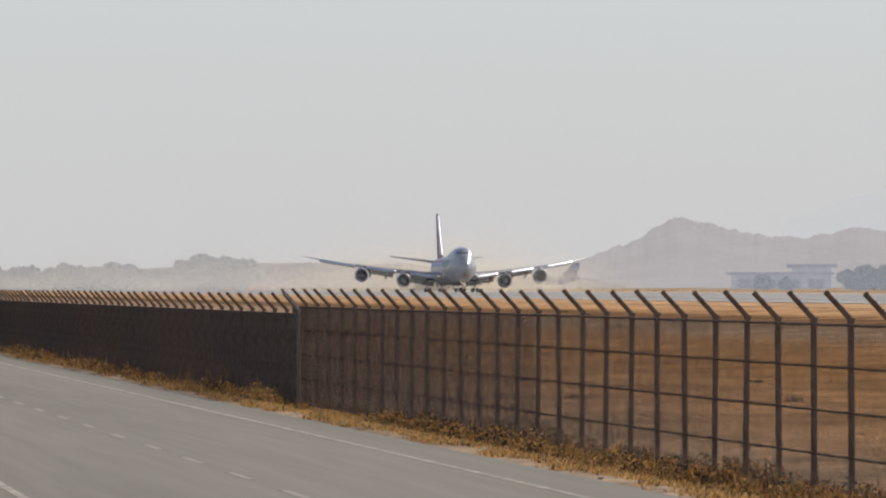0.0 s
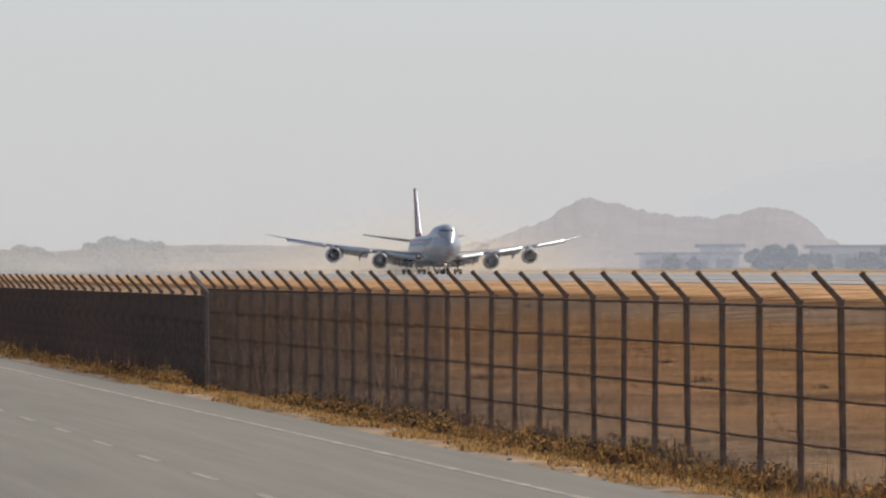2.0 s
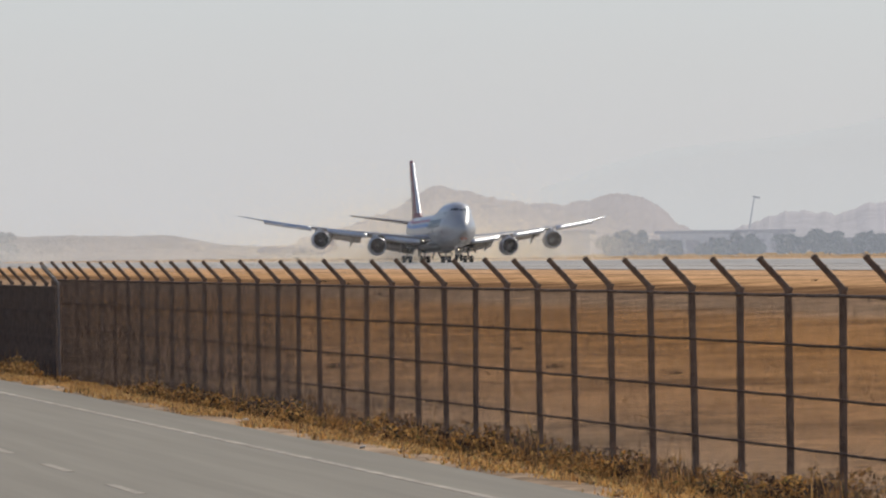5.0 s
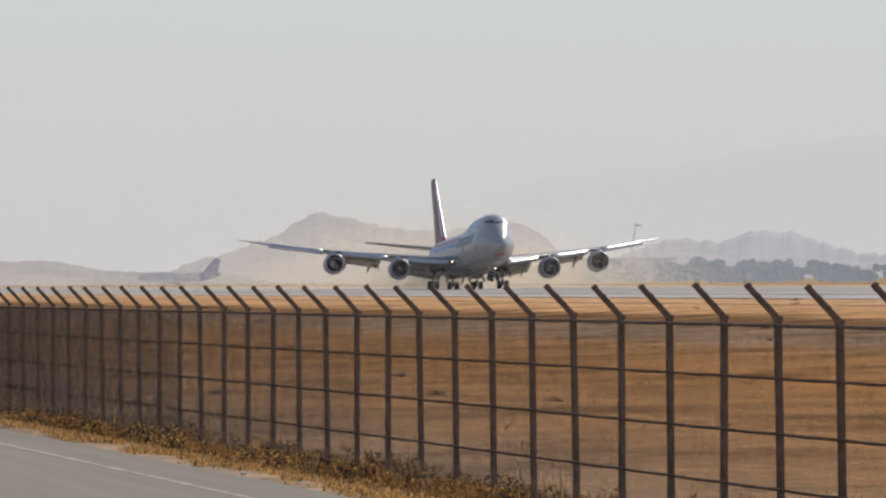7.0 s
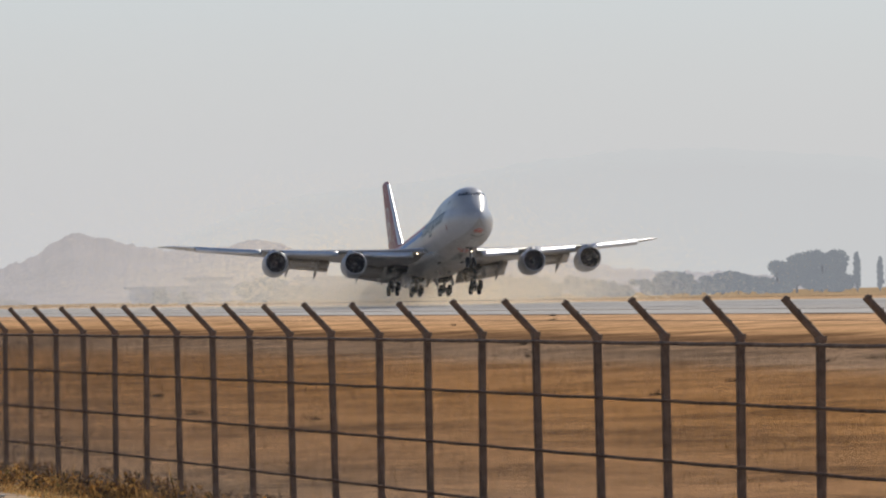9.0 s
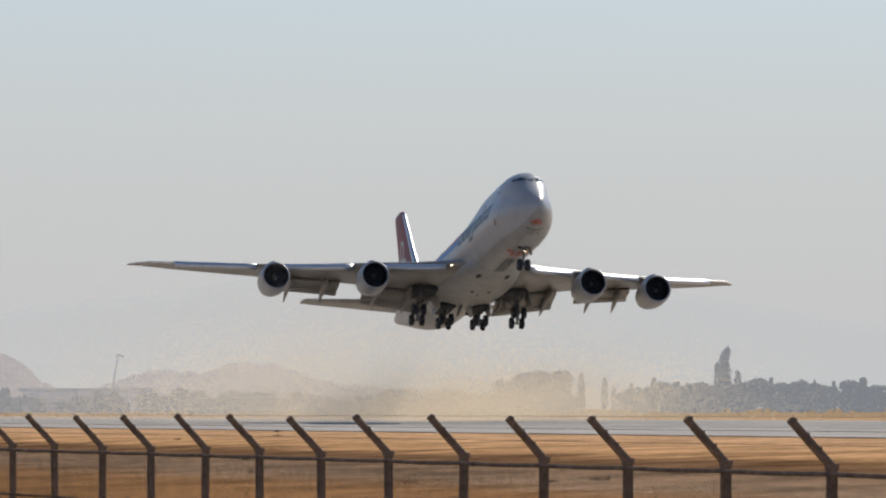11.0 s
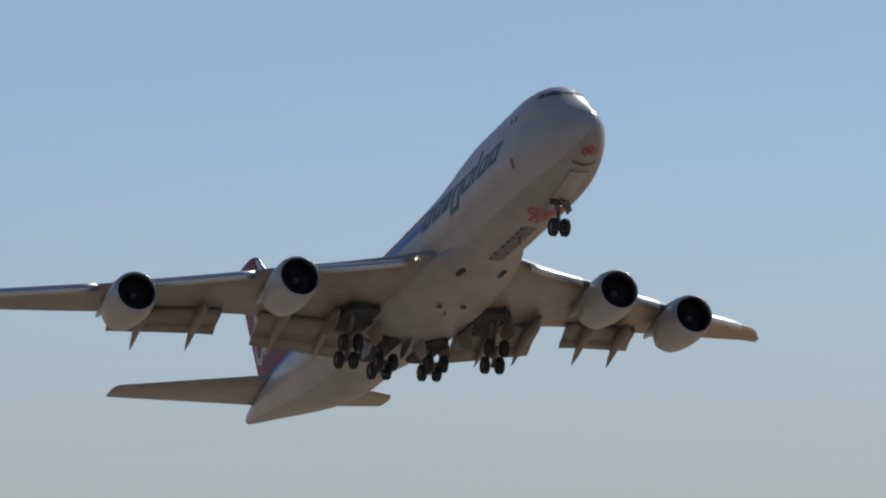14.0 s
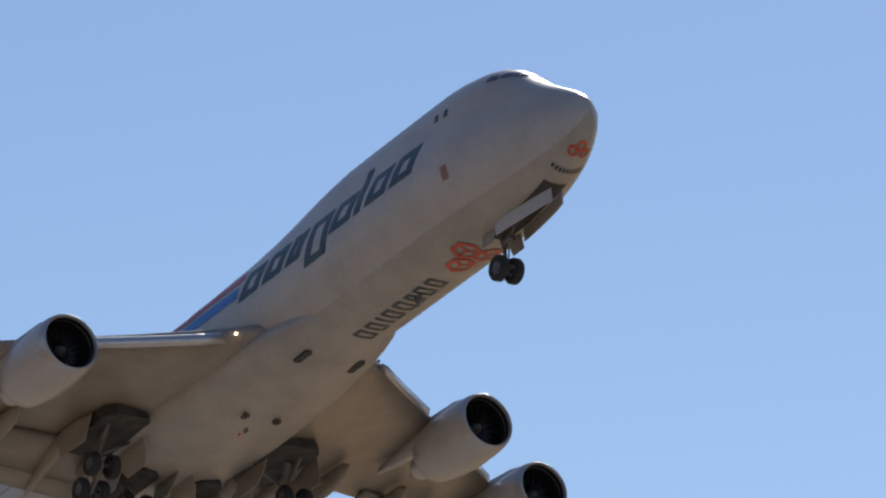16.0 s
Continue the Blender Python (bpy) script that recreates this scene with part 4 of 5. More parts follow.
    for ax in (1, -1):
        for a0, a1, y0, y1, z0, z1 in ((36.6, 38.9, 0.35, 0.75, 1.7, 0.55), (34.6, 37.4, 3.5, 3.2, 2.2, 0.95), (37.6, 39.6, 4.4, 4.6, 2.6, 1.5)):
            part("gear_door", loft([[(a0 - 36, y0 * ax, z0), (a1 - 36, y0 * ax, z0), (a1 - 36, (y0 + 0.05) * ax, z0), (a0 - 36, (y0 + 0.05) * ax, z0)],
                                    [(a0 - 36 + 0.1, (y0 + y1) / 2 * ax, (z0 + z1) / 2), (a1 - 36 - 0.1, (y0 + y1) / 2 * ax, (z0 + z1) / 2), (a1 - 36 - 0.1, ((y0 + y1) / 2 + 0.05) * ax, (z0 + z1) / 2), (a0 - 36 + 0.1, ((y0 + y1) / 2 + 0.05) * ax, (z0 + z1) / 2)],
                                    [(a0 - 36 + 0.55, y1 * ax, z1), (a1 - 36 - 0.55, y1 * ax, z1), (a1 - 36 - 0.55, (y1 + 0.05) * ax, z1), (a0 - 36 + 0.55, (y1 + 0.05) * ax, z1)]]), BELLY, plane, "open grey gear door", False)
    ng = 8.15 - 36
    part("nose_gear_strut", join(tube((ng, 0, 0.1), (ng, 0, 1.4), 0.10), tube((ng, 0, 1.3), (ng + 0.15, 0, 2.6), 0.15), tube((ng, 0, 1.2), (ng - 1.3, 0, 2.3), 0.07), tube((ng, -0.5, 0.14), (ng, 0.5, 0.14), 0.09), tube((ng - 0.22, 0, 0.5), (ng - 0.35, 0, 1.0), 0.04), tube((ng - 0.35, 0, 1.0), (ng - 0.15, 0, 1.5), 0.04)), STEEL, plane, "steel nose gear strut")
    for dy in (-0.42, 0.42):
        part("tyre", tyre_me, RUBBER, plane, "black nose tyre", m=pose(ng, dy, 0.14))
        part("hub", hub_me, STEEL, plane, m=pose(ng, dy, 0.14))
    # dark sheet on the skin paints in the shade of the nose well
    part("nose_wheel_well", belly_decal([((3.7, -0.62), (8.7, -0.62), (8.7, 0.62), (3.7, 0.62))], 0.02, 16), CAVITYSHADE, body, "dark sheet standing in for the shaded nose wheel well")
    doors = []
    for ax in (1, -1):
        rear = part("nose_gear_door", loft([[(7.7 - 36, 0.66 * ax, 1.98), (8.8 - 36, 0.66 * ax, 1.96), (8.8 - 36, 0.7 * ax, 1.96), (7.7 - 36, 0.7 * ax, 1.98)], [(7.8 - 36, 0.85 * ax, 1.25), (8.7 - 36, 0.85 * ax, 1.25), (8.7 - 36, 0.89 * ax, 1.25), (7.8 - 36, 0.89 * ax, 1.25)]]), BELLY, plane, "open aft nose gear door", False)
        # front doors swing open on their outer hinge during the climb
        hz = F_BOT(6.2) + 0.06
        rows = []
        for i in range(9):
            a = 3.7 + 3.9 * i / 8
            rows.append([(a - 6.3, -ax * (0.66 * j / 4), (F_BOT(a) - hz) - 0.09 + 0.10 * (1 - (j / 4))) for j in range(5)] + [(a - 6.3, -ax * (0.66 * j / 4), (F_BOT(a) - hz) - 0.05 + 0.10 * (1 - (j / 4))) for j in range(4, -1, -1)])
        d = part("nose_gear_door", loft(rows), WHITE, plane, "forward nose gear door", False)
        d.matrix_basis = pose(6.3 - 36, 0.66 * ax, hz)
        doors.append((d, ax, hz))
    return plane, bogies, doors


# ---- distance ----
def px(az):
    return az / 11000.0


def ridge(name, knots, dist, depth, material, label, rough=1.0, step=12):
    """A range of hills: crest heights over bearing, with slopes falling to the front."""
    f = curve(knots)
    az = np.arange(knots[0][0], knots[-1][0] + 1, step)
    rows = []
    for a in az:
        h = 0.965 * f(a) * dist / 11000 + rough * (noise.fractal((a * 0.045, 0.3, 7.1), 0.8, 2.2, 2) * 2.0 - 0.4)
        crest = rough * (2.0 * abs(noise.noise((a * 0.13, 2.2, 0.5))) + 1.1 * noise.noise((a * 0.31, 8.0, 0)))
        dx, dy = math.sin(px(a)), math.cos(px(a))
        row = []
        for k in range(9):
            s = k / 8
            d = dist - depth * (1 - s)
            hh = h * s ** 1.15 + crest * s ** 14 + (rough * 3.0 * noise.fractal((a * 0.03, s * 4, 2.0), 0.9, 2.1, 4) * s * (1 - s) * 2)
            row.append((dx * d, dy * d, max(-1.0, hh) - 0.8 * (1 - s)))
        row.append((dx * (dist + 60), dy * (dist + 60), -1))
        rows.append(row)
    ob = part(name, loft(rows, caps=False, closed=False), material)
    tagged(ob, label, "hills", kind="structure")


def leaf_cloud(rng, blobs, count, size):
    """A crown of small leaf clumps round a set of blobs (x, y, z, rx, rz)."""
    w = np.array([b[3] ** 2 * b[4] for b in blobs])
    pick = rng.choice(len(blobs), count, p=w / w.sum())
    bl = np.array(blobs)[pick]
    d = rng.normal(0, 1, (count, 3))
    d /= np.linalg.norm(d, axis=1)[:, None]
    r = rng.uniform(0.35, 1.05, count) ** 0.5
    c = bl[:, :3] + d * np.stack([bl[:, 3] * r, bl[:, 3] * r, bl[:, 4] * r], 1)
    a = rng.normal(0, 1, (count, 3)) * size
    b = rng.normal(0, 1, (count, 3)) * size
    vs = np.stack([c + a, c + b, c - a, c - b], 1).reshape(-1, 3)
    return vs.tolist(), [(4 * i, 4 * i + 1, 4 * i + 2, 4 * i + 3) for i in range(count)]


def build_tree(kind, seed, leaf, bark):
    rng = np.random.default_rng(seed)
    if kind == "poplar":
        blobs = [(rng.normal(0, 0.4), rng.normal(0, 0.4), 2.5 + k * 1.35, 1.25 * math.sin(math.pi * (k + 3) / 17) + 0.25, 1.4) for k in range(12)]
        hgt, count = 18.0, 1800
    elif kind == "round":
        blobs = [(rng.normal(0, 2.6), rng.normal(0, 1.5), rng.uniform(1.2, 7.3), rng.uniform(1.6, 2.8), rng.uniform(1.2, 2.2)) for k in range(14)]
        hgt, count = 9.0, 2400
    else:
        blobs = [(rng.normal(0, 1.6), rng.normal(0, 1.2), rng.uniform(0.5, 4.0), rng.uniform(0.9, 1.7), rng.uniform(0.8, 1.3)) for k in range(10)]
        hgt, count = 5.0, 1500
    t = new("tree")
    trunk = join(tube((0, 0, -0.3), (0.1, 0, hgt * 0.5), 0.32, 0.16, 8), tube((0.1, 0, hgt * 0.3), (1.2, 0.2, hgt * 0.6), 0.14, 0.06, 6), tube((0.05, 0, hgt * 0.25), (-1.1, -0.3, hgt * 0.55), 0.14, 0.06, 6), tube((0.1, 0, hgt * 0.5), (0.0, 0.1, hgt * 0.85), 0.16, 0.05, 6))
    part("trunk", trunk, bark, t)
    part("crown", leaf_cloud(rng, blobs, count, 0.33), leaf, t, smooth=False)
    return t


def build_distance():
    # hill and mountain colours carry the haze as emission
    hill = haze_glow_material("hill_haze_glow", (0.455, 0.432, 0.438), 0.88, (0.06, 0.05, 0.048), 0.012)
    hill_c = haze_glow_material("blue_hill_haze_glow", (0.44, 0.43, 0.45), 0.80, (0.13, 0.12, 0.12), 0.012)
    low = haze_glow_material("low_ridge_haze_glow", (0.40, 0.375, 0.37), 0.78, (0.10, 0.09, 0.08), 0.02)
    far = haze_glow_material("mountain_haze_glow", (0.585, 0.59, 0.595), 1.0, (0.02, 0.03, 0.03), 0.002)
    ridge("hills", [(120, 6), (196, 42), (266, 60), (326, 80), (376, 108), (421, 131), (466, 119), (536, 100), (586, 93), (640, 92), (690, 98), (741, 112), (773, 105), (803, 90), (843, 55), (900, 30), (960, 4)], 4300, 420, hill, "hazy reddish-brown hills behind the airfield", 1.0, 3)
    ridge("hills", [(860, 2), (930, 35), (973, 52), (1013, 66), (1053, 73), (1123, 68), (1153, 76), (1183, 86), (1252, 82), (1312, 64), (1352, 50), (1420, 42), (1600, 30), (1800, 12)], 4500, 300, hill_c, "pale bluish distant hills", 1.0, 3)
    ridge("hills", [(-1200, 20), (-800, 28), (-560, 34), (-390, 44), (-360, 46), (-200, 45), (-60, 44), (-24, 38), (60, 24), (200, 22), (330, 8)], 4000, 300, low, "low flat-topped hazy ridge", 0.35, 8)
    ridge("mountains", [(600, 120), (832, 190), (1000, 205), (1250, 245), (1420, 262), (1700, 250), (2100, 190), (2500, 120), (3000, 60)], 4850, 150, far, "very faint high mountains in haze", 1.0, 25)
    # trees glow faintly to paint in the haze before them
    leaf = haze_glow_material("foliage_haze_glow", (0.25, 0.265, 0.30), 0.86, (0.06, 0.07, 0.04), 0.3)
    bark = haze_glow_material("bark_haze_glow", (0.24, 0.25, 0.28), 0.62, (0.08, 0.06, 0.05), 0.3)
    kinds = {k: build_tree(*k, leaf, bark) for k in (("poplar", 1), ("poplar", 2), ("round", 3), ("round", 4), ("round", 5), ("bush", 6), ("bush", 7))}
    # farther trees: the same painted haze, paler
    hazy_leaf = haze_glow_material("far_foliage_haze_glow", (0.37, 0.37, 0.38), 0.86, (0.05, 0.05, 0.04), 0.3)
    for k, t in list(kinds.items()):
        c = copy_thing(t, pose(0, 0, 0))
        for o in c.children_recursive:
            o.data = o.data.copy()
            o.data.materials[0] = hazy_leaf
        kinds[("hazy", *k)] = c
    rng = np.random.default_rng(12)
    rows = []
    D = 1650
    # bearing, height, kind
    for az, hh, k in ((2050, 112, ("poplar", 1)), (2038, 84, ("poplar", 2)), (2072, 70, ("poplar", 2)), (1797, 66, ("poplar", 2)), (1690, 66, ("round", 3)), (1735, 72, ("round", 4)), (1762, 58, ("round", 5)), (1655, 40, ("bush", 6)),
                      (2015, 46, ("bush", 6)), (1990, 40, ("round", 5)), (2185, 48, ("bush", 7)), (2290, 55, ("poplar", 2)), (2300, 42, ("bush", 6)), (2430, 64, ("round", 3)), (2480, 58, ("round", 4)), (2535, 82, ("poplar", 1)), (2570, 70, ("poplar", 2)), (2380, 40, ("bush", 7)), (2640, 60, ("round", 5)), (2720, 64, ("round", 3)), (757, 40, ("round", 4)), (738, 30, ("bush", 6)), (915, 27, ("round", 5)), (972, 27, ("round", 3)), (1030, 30, ("round", 4)), (560, 22, ("bush", 7)), (610, 20, ("bush", 6))):
        rows.append((az, hh, k))
    for az in np.arange(1840, 2320, 17):
        rows.append((az + rng.uniform(-6, 6), rng.uniform(34, 58), ("poplar", 2) if rng.random() < 0.35 else ("round", int(rng.integers(3, 6)))))
    for az in np.arange(1080, 1650, 24):
        rows.append((az + rng.uniform(-8, 8), rng.uniform(22, 40), ("round", int(rng.integers(3, 6))) if rng.random() < 0.6 else ("bush", int(rng.integers(6, 8)))))
    for az in [*np.arange(720, 1080, 42), *np.arange(-790, -440, 19)]:
        rows.append((az + rng.uniform(-10, 10), rng.uniform(22, 38), ("bush", int(rng.integers(6, 8)))))
    for az, hh in ((-432, 59), (-412, 57), (-388, 54), (-365, 56), (-450, 46), (-590, 44), (-560, 40), (-660, 42), (-750, 36), (-700, 34), (-540, 34), (-770, 30)):
        rows.append((az, hh, ("poplar", 2) if hh > 60 else ("round", int(rng.integers(3, 6)))))
    base_h = {"poplar": 19.5, "round": 9.6, "bush": 5.4}
    for az, hh, k in rows:
        d = D + rng.uniform(-60, 160) + (900 if az < 0 else 500 if az < 1100 else 0)
        s = (hh + 8) * d / 11000 / base_h[k[0]]
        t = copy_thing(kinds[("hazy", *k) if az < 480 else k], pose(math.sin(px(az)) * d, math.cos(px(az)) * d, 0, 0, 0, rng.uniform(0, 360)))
        t.scale = (s * rng.uniform(0.9, 1.25) if k[0] != "poplar" else s, s, s)
        tagged(t, "tall slender poplar in the distant haze" if k[0] == "poplar" else "broad leafy tree in the distant haze" if k[0] == "round" else "low bushy tree in the distant haze", "tree", "distant treeline")
    for t in kinds.values():
        for o in (*t.children_recursive, t):
            bpy.data.objects.remove(o)
    # sheds and masts, the haze before them painted as emission
    wall = haze_glow_material("shed_wall_haze_glow", (0.36, 0.37, 0.41), 0.82, (0.10, 0.10, 0.11), 0.05)
    roof = haze_glow_material("shed_roof_haze_glow", (0.32, 0.33, 0.37), 0.84, (0.06, 0.06, 0.065), 0.05)
    dark = haze_glow_material("shed_gate_haze_glow", (0.32, 0.33, 0.37), 0.84, (0.05, 0.05, 0.05), 0.05)
    for az, w, h, bays in ((925, 62, 11.5, 6), (596, 46, 8.2, 4), (652, 19, 12.5, 2), (1150, 34, 7, 3)):
        d = 3000 + (60 if h > 12 else 0)
        b = new("airport_shed")
        b.matrix_basis = pose(math.sin(px(az)) * d, math.cos(px(az)) * d, 0, 0, 0, -math.degrees(px(az)))
        tagged(b, "long grey flat-roofed airport shed in haze", "building", "airport sheds")
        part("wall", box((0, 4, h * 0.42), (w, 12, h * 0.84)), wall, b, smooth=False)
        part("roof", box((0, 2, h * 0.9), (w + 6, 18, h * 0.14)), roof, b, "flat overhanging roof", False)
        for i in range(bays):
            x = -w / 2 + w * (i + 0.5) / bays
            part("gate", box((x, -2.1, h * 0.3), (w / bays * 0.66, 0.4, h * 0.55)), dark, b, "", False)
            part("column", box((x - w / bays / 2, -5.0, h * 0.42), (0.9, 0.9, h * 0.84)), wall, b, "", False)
    for az, hh, lean in ((960, 27, 10), (1012, 9, 0), (-395, 12, 0)):
        d = 2950
        mst = new("lamp_mast")
        mst.matrix_basis = pose(math.sin(px(az)) * d, math.cos(px(az)) * d, 0, 0, lean, 0)
        tagged(mst, "tall slim pale floodlight mast on the apron", "mast")
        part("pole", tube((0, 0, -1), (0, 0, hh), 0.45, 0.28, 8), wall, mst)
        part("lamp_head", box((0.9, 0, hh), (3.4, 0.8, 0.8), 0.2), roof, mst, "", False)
    # parked airliner with a blue tail, its colours glowing with painted haze
    jet = new("parked_airliner")
    jw = haze_glow_material("airliner_white_haze_glow", (0.33, 0.33, 0.37), 0.66, (0.12, 0.12, 0.13), 0.1)
    jb = haze_glow_material("airliner_blue_haze_glow", (0.20, 0.21, 0.28), 0.66, (0.03, 0.035, 0.08), 0.1)
    jet.matrix_basis = pose(math.sin(px(236)) * 2800 - 36, math.cos(px(236)) * 2800, 0, 0, 0, 8)
    tagged(jet, "parked white airliner with dark blue tail in haze", "airplane")
    prof = curve([(0, 0.1), (1.5, 1.2), (4, 1.9), (6, 2.0), (28, 2.0), (34, 1.2), (38, 0.3)])
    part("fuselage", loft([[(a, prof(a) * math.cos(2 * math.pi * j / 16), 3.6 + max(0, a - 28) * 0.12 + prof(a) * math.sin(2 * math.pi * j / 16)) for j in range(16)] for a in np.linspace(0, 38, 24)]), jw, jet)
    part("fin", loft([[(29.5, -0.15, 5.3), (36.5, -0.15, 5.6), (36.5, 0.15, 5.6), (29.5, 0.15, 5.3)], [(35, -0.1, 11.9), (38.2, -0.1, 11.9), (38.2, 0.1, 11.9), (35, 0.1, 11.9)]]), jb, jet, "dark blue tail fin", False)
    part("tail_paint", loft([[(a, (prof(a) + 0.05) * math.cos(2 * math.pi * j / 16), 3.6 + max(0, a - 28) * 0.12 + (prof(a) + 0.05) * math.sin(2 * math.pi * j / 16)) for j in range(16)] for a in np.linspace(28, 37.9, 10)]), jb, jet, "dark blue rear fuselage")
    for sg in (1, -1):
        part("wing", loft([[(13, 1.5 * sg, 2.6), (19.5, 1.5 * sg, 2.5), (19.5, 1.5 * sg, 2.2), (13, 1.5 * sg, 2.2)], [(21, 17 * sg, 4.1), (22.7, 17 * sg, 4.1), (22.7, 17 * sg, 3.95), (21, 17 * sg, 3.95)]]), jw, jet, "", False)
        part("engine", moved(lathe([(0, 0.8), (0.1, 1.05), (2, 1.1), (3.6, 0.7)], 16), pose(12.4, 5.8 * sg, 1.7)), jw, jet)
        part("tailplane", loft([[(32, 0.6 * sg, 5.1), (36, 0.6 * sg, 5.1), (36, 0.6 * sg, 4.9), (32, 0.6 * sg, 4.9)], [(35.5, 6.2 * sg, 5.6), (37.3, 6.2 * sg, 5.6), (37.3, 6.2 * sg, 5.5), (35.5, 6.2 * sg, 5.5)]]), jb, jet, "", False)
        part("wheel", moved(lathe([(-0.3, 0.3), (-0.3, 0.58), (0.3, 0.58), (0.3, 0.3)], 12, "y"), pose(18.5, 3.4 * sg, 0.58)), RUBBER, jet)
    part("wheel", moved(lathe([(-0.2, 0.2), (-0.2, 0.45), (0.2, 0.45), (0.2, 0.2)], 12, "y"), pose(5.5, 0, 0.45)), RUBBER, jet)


def dust_material(name, color):
    m = bpy.data.materials.new(name)
    m.use_nodes = True
    nt = m.node_tree
    nt.nodes.clear()
    d, t = nt.nodes.new("ShaderNodeBsdfDiffuse"), nt.nodes.new("ShaderNodeBsdfTranslucent")
    for s in (d, t):
        s.inputs["Color"].default_value = (*color, 1)
    mx, out = nt.nodes.new("ShaderNodeMixShader"), nt.nodes.new("ShaderNodeOutputMaterial")
    mx.inputs[0].default_value = 0.7
    nt.links.new(d.outputs[0], mx.inputs[1])
    nt.links.new(t.outputs[0], mx.inputs[2])
    nt.links.new(mx.outputs[0], out.inputs[0])
    return m


def flakes(name, pts, size, rng, material, upright=False):
    """Fine flakes at the given points, each one triangle."""
    n = len(pts)
    tilt = np.array((1.0, 0.12, 1.0)) if upright else 1.0
    vs = np.stack([pts + rng.normal(0, 1, (n, 3)) * size * tilt for _ in range(3)], 1).reshape(-1, 3)
    vs[:, 2] = np.maximum(vs[:, 2], 0.12)
    me = bpy.data.meshes.new(name)
    me.vertices.add(3 * n)
    me.vertices.foreach_set("co", vs.astype(np.float32).ravel())
    me.loops.add(3 * n)
    me.loops.foreach_set("vertex_index", np.arange(3 * n, dtype=np.int32))
    me.polygons.add(n)
    me.polygons.foreach_set("loop_start", np.arange(0, 3 * n, 3, dtype=np.int32))
    me.materials.append(material)
    me.update(calc_edges=True)
    return part(name, me, material)


def build_haze():
    """Dry haze over the runway, and the dust that hangs where the take-off roll began."""
    rng = np.random.default_rng(21)
    n = 460000
    d = 430 * (1430 / 430) ** rng.random(n)
    az = radians(-3.2) + radians(10.4) * rng.beta(1.35, 1.35, n)
    z = 0.3 + 30 * rng.beta(1.0, 1.5, n)
    pts = np.stack([d * np.sin(az), d * np.cos(az), z], 1)
    haze = flakes("dry_haze", pts, (2.9e-5 * d)[:, None], rng, dust_material("haze_dust", (0.70, 0.70, 0.72)), True)
    tagged(haze, "pale dry haze hanging over the runway", "haze", kind="stuff")
    n = 270000
    d = rng.uniform(1560, 2500, n)
    az = rng.normal(-2.3, 1.7, n)
    z = rng.gamma(2.0, 2.6, n) * (1 + 0.35 * np.sin(az * 2.1 + d * 0.006) + 0.25 * np.sin(az * 5.3))
    ok = (az > -6) & (az < 0.45 + 0.4 * np.sin(z))
    d, az, z = d[ok], np.radians(az[ok]), np.maximum(z[ok], 0.3)
    pts = np.stack([d * np.sin(az), d * np.cos(az), z], 1)
    hang = flakes("hanging_dust", pts, (3.1e-5 * d)[:, None], rng, dust_material("hanging_dust", (0.66, 0.60, 0.525)), True)
    tagged(hang, "tan dust hanging over the start of the runway", "dust", kind="stuff")


def build_dust():
    """Dust whirled up behind the engines: a cloud of fine flakes that is drawn along by the jet."""
    m = dust_material("airborne_dust", (0.97, 0.82, 0.61))
    rng = np.random.default_rng(8)
    k = 3600000
    a = np.where(rng.random(k) < 0.42, rng.uniform(-12, 70, k), 20 + rng.gamma(2.0, 34, k))
    y = rng.normal(-7, 1, k) + rng.normal(0, 1, k) * (13 + 0.07 * np.maximum(a, 0))
    z = rng.gamma(1.5, 0.62, k) * np.minimum(3.2 + 0.03 * np.maximum(a, 0), 7)
    billow = np.sin(a * 0.11 + 1.3 * np.sin(y * 0.13)) + np.sin(a * 0.047 + y * 0.09 + z * 0.5) + np.sin(y * 0.31 + z * 0.7 + a * 0.21) * 0.7
    keep = (a < 260) & (z < 20) & (billow * 0.4 + 0.3 > rng.uniform(-0.9, 1.2, k))
    pts = np.stack([a, y, z + 0.1], 1)[keep][:800000]
    ob = flakes("dust_cloud", pts, np.array((0.015, 0.025, 0.025)) * 1.2, rng, m)
    return tagged(ob, "tan dust cloud whirled up behind the jet", "dust", kind="stuff")


build_ground()
build_road()
build_runway()
FREIGHTER, BOGIES, NOSE_DOORS = build_freighter()
build_distance()
DUST = build_dust()
build_haze()
build_verge()
build_fence()


def jet_pose(x, y, z, heading, pitch, bank):
    return pose(x, y, z) @ pose(0, 0, 0, 0, 0, -heading) @ pose(0, 0, 0, pitch) @ pose(0, 0, 0, 0, -bank) @ pose(0, 0, 0, 0, 0, -90) @ pose(0, 0, -5)


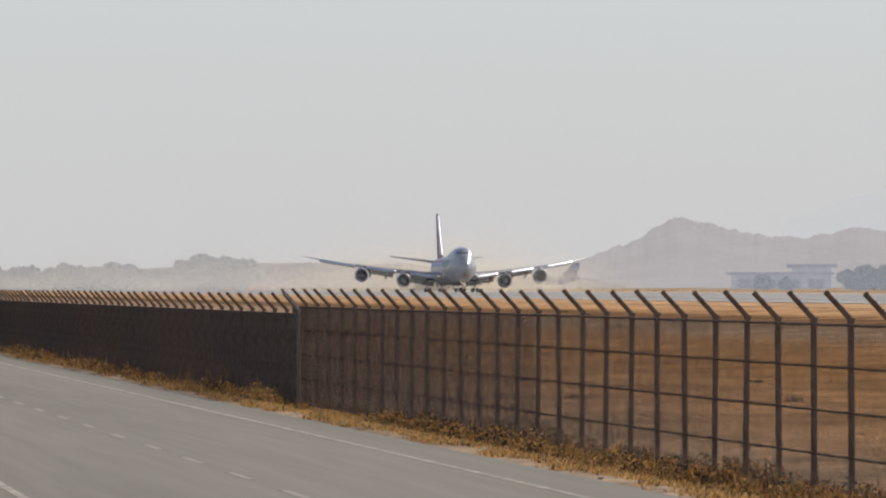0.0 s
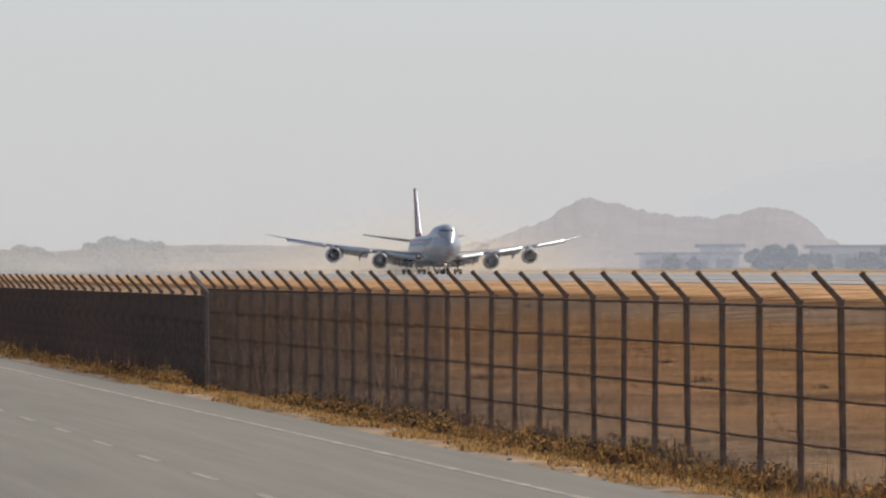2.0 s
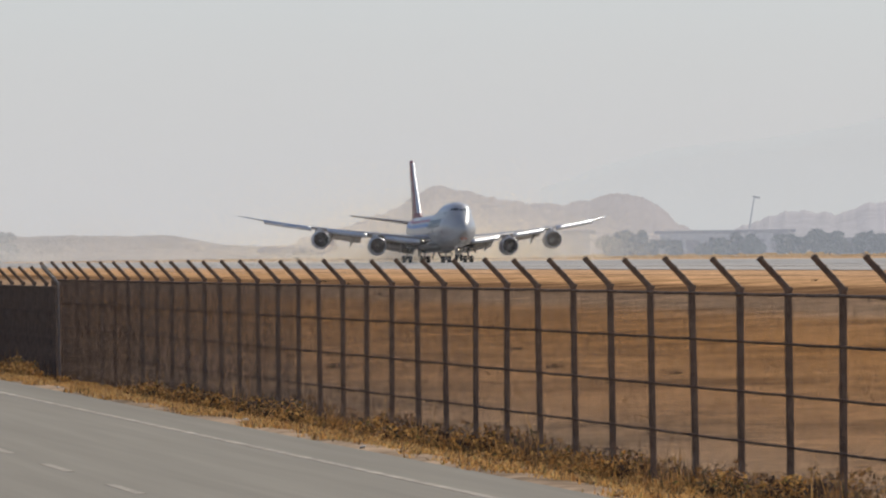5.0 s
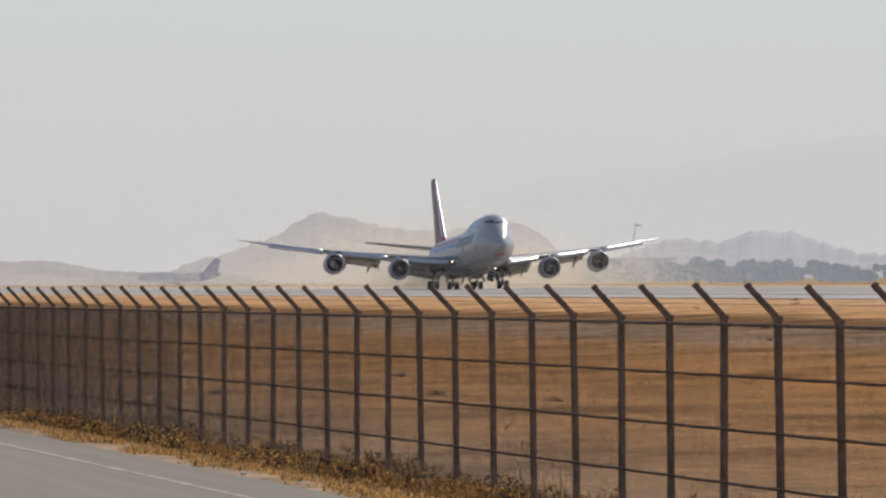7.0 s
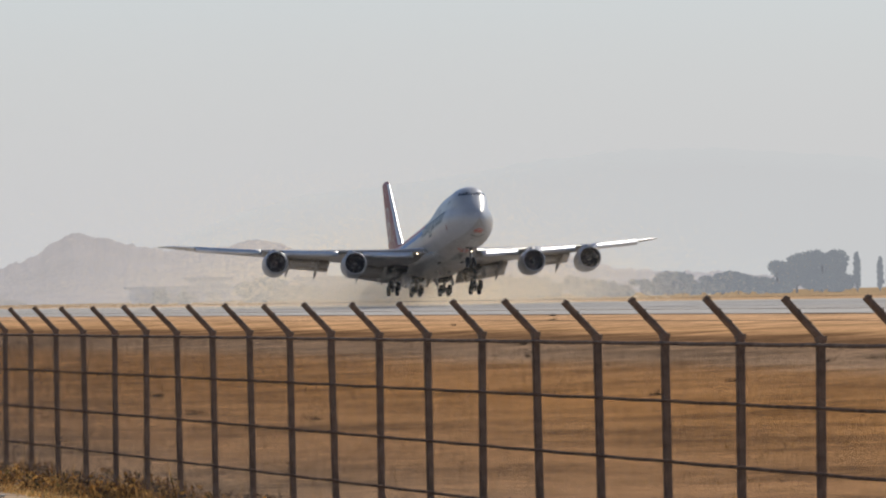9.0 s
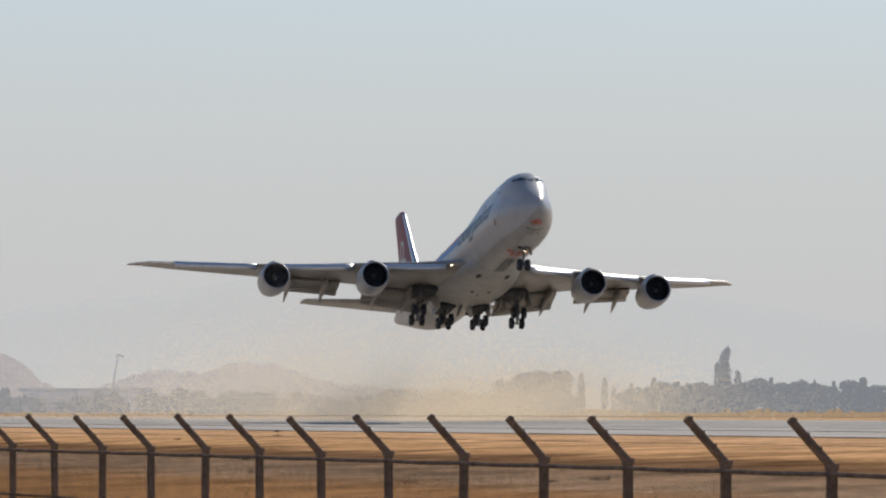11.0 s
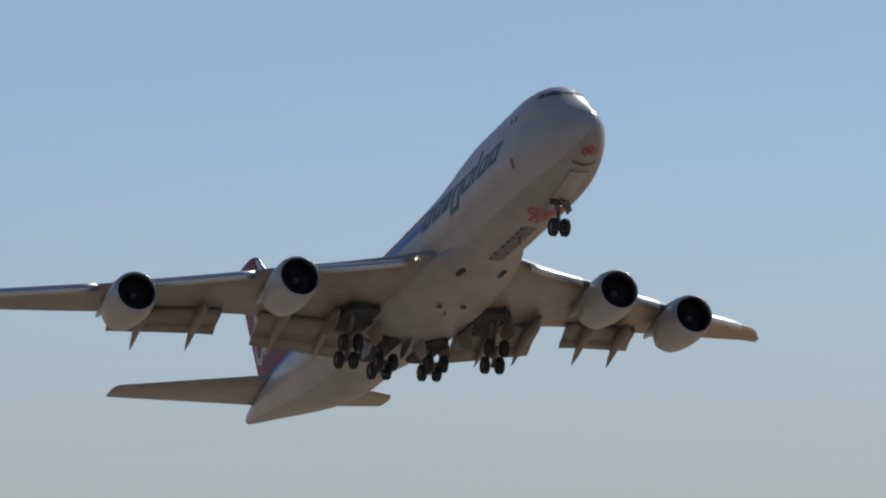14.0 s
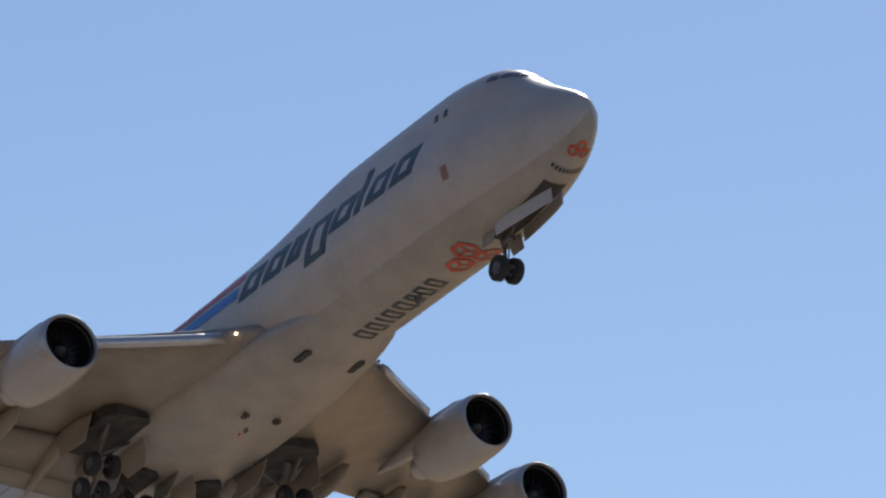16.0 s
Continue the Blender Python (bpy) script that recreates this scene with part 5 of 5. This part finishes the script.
JET_ROWS = [
    (0, 1.98, 1451.82, 5.14, 174.58, 1.07, 0.33),
    (1.5, 13.28, 1353.86, 5.14, 174.73, 1.1, 0.5),
    (5.5, 46.59, 1077.29, 5.35, 174.6, 1.1, 0.6),
    (7, 60.09, 972.09, 5.42, 175.1, 2.77, 0),
    (8, 69.13, 895.78, 5.68, 175.36, 4.79, -0.16),
    (10.5, 92.01, 700.47, 13.17, 176.19, 9.52, 1.21),
    (11, 96.86, 663.09, 16.19, 176.16, 10.35, 1.86),
    (11.5, 101.17, 621.32, 19.76, 176.17, 11.07, 2.21),
    (12, 105.62, 581.09, 23.98, 176.16, 11.78, 1.42),
    (12.5, 111.75, 540.73, 28.09, 176.36, 12.45, 0.72),
    (13, 116.52, 501.09, 32.63, 176.55, 13.04, 0.55),
    (13.5, 121.19, 462.27, 37.38, 176.67, 13.33, 0.63),
    (14, 126.07, 421.78, 42.33, 176.84, 13.42, 0.68),
    (14.5, 130.81, 382.36, 47.49, 177.01, 13.22, 1.41),
    (15, 135.52, 343.29, 52.87, 177.13, 12.95, 2.23),
    (15.5, 140.17, 304.67, 58.45, 176.87, 12.97, 3.07),
    (16, 145.07, 263.93, 64.25, 177.23, 12.82, 2.94),
]


def motions():
    walk(FREIGHTER, [(r[0], jet_pose(*r[1:])) for r in JET_ROWS])
    for bogie, a, y, wing_gear in BOGIES:
        level, hung = pose(a - 36, y, 0.42), pose(a - 36, y, 0.22, 0, 38 if wing_gear else 8, 0)
        walk(bogie, [(0, level), (6.0, level), (8.0, pose(a - 36, y, 0.30, 0, 4, 0)), (10.0, hung), (16, hung)])
    for door, ax, hz in NOSE_DOORS:
        shut, wide = pose(6.3 - 36, 0.66 * ax, hz), pose(6.3 - 36, 0.66 * ax, hz, 80 * ax, 0, 0)
        walk(door, [(0, shut), (14.3, shut), (15.2, wide), (16, wide)])
    walk(DUST, [(r[0], pose(r[1], r[2], 0.0, 0, 0, 97)) for r in JET_ROWS if r[0] <= 12] + [(16, pose(109, 545, 0, 0, 0, 97))])


motions()
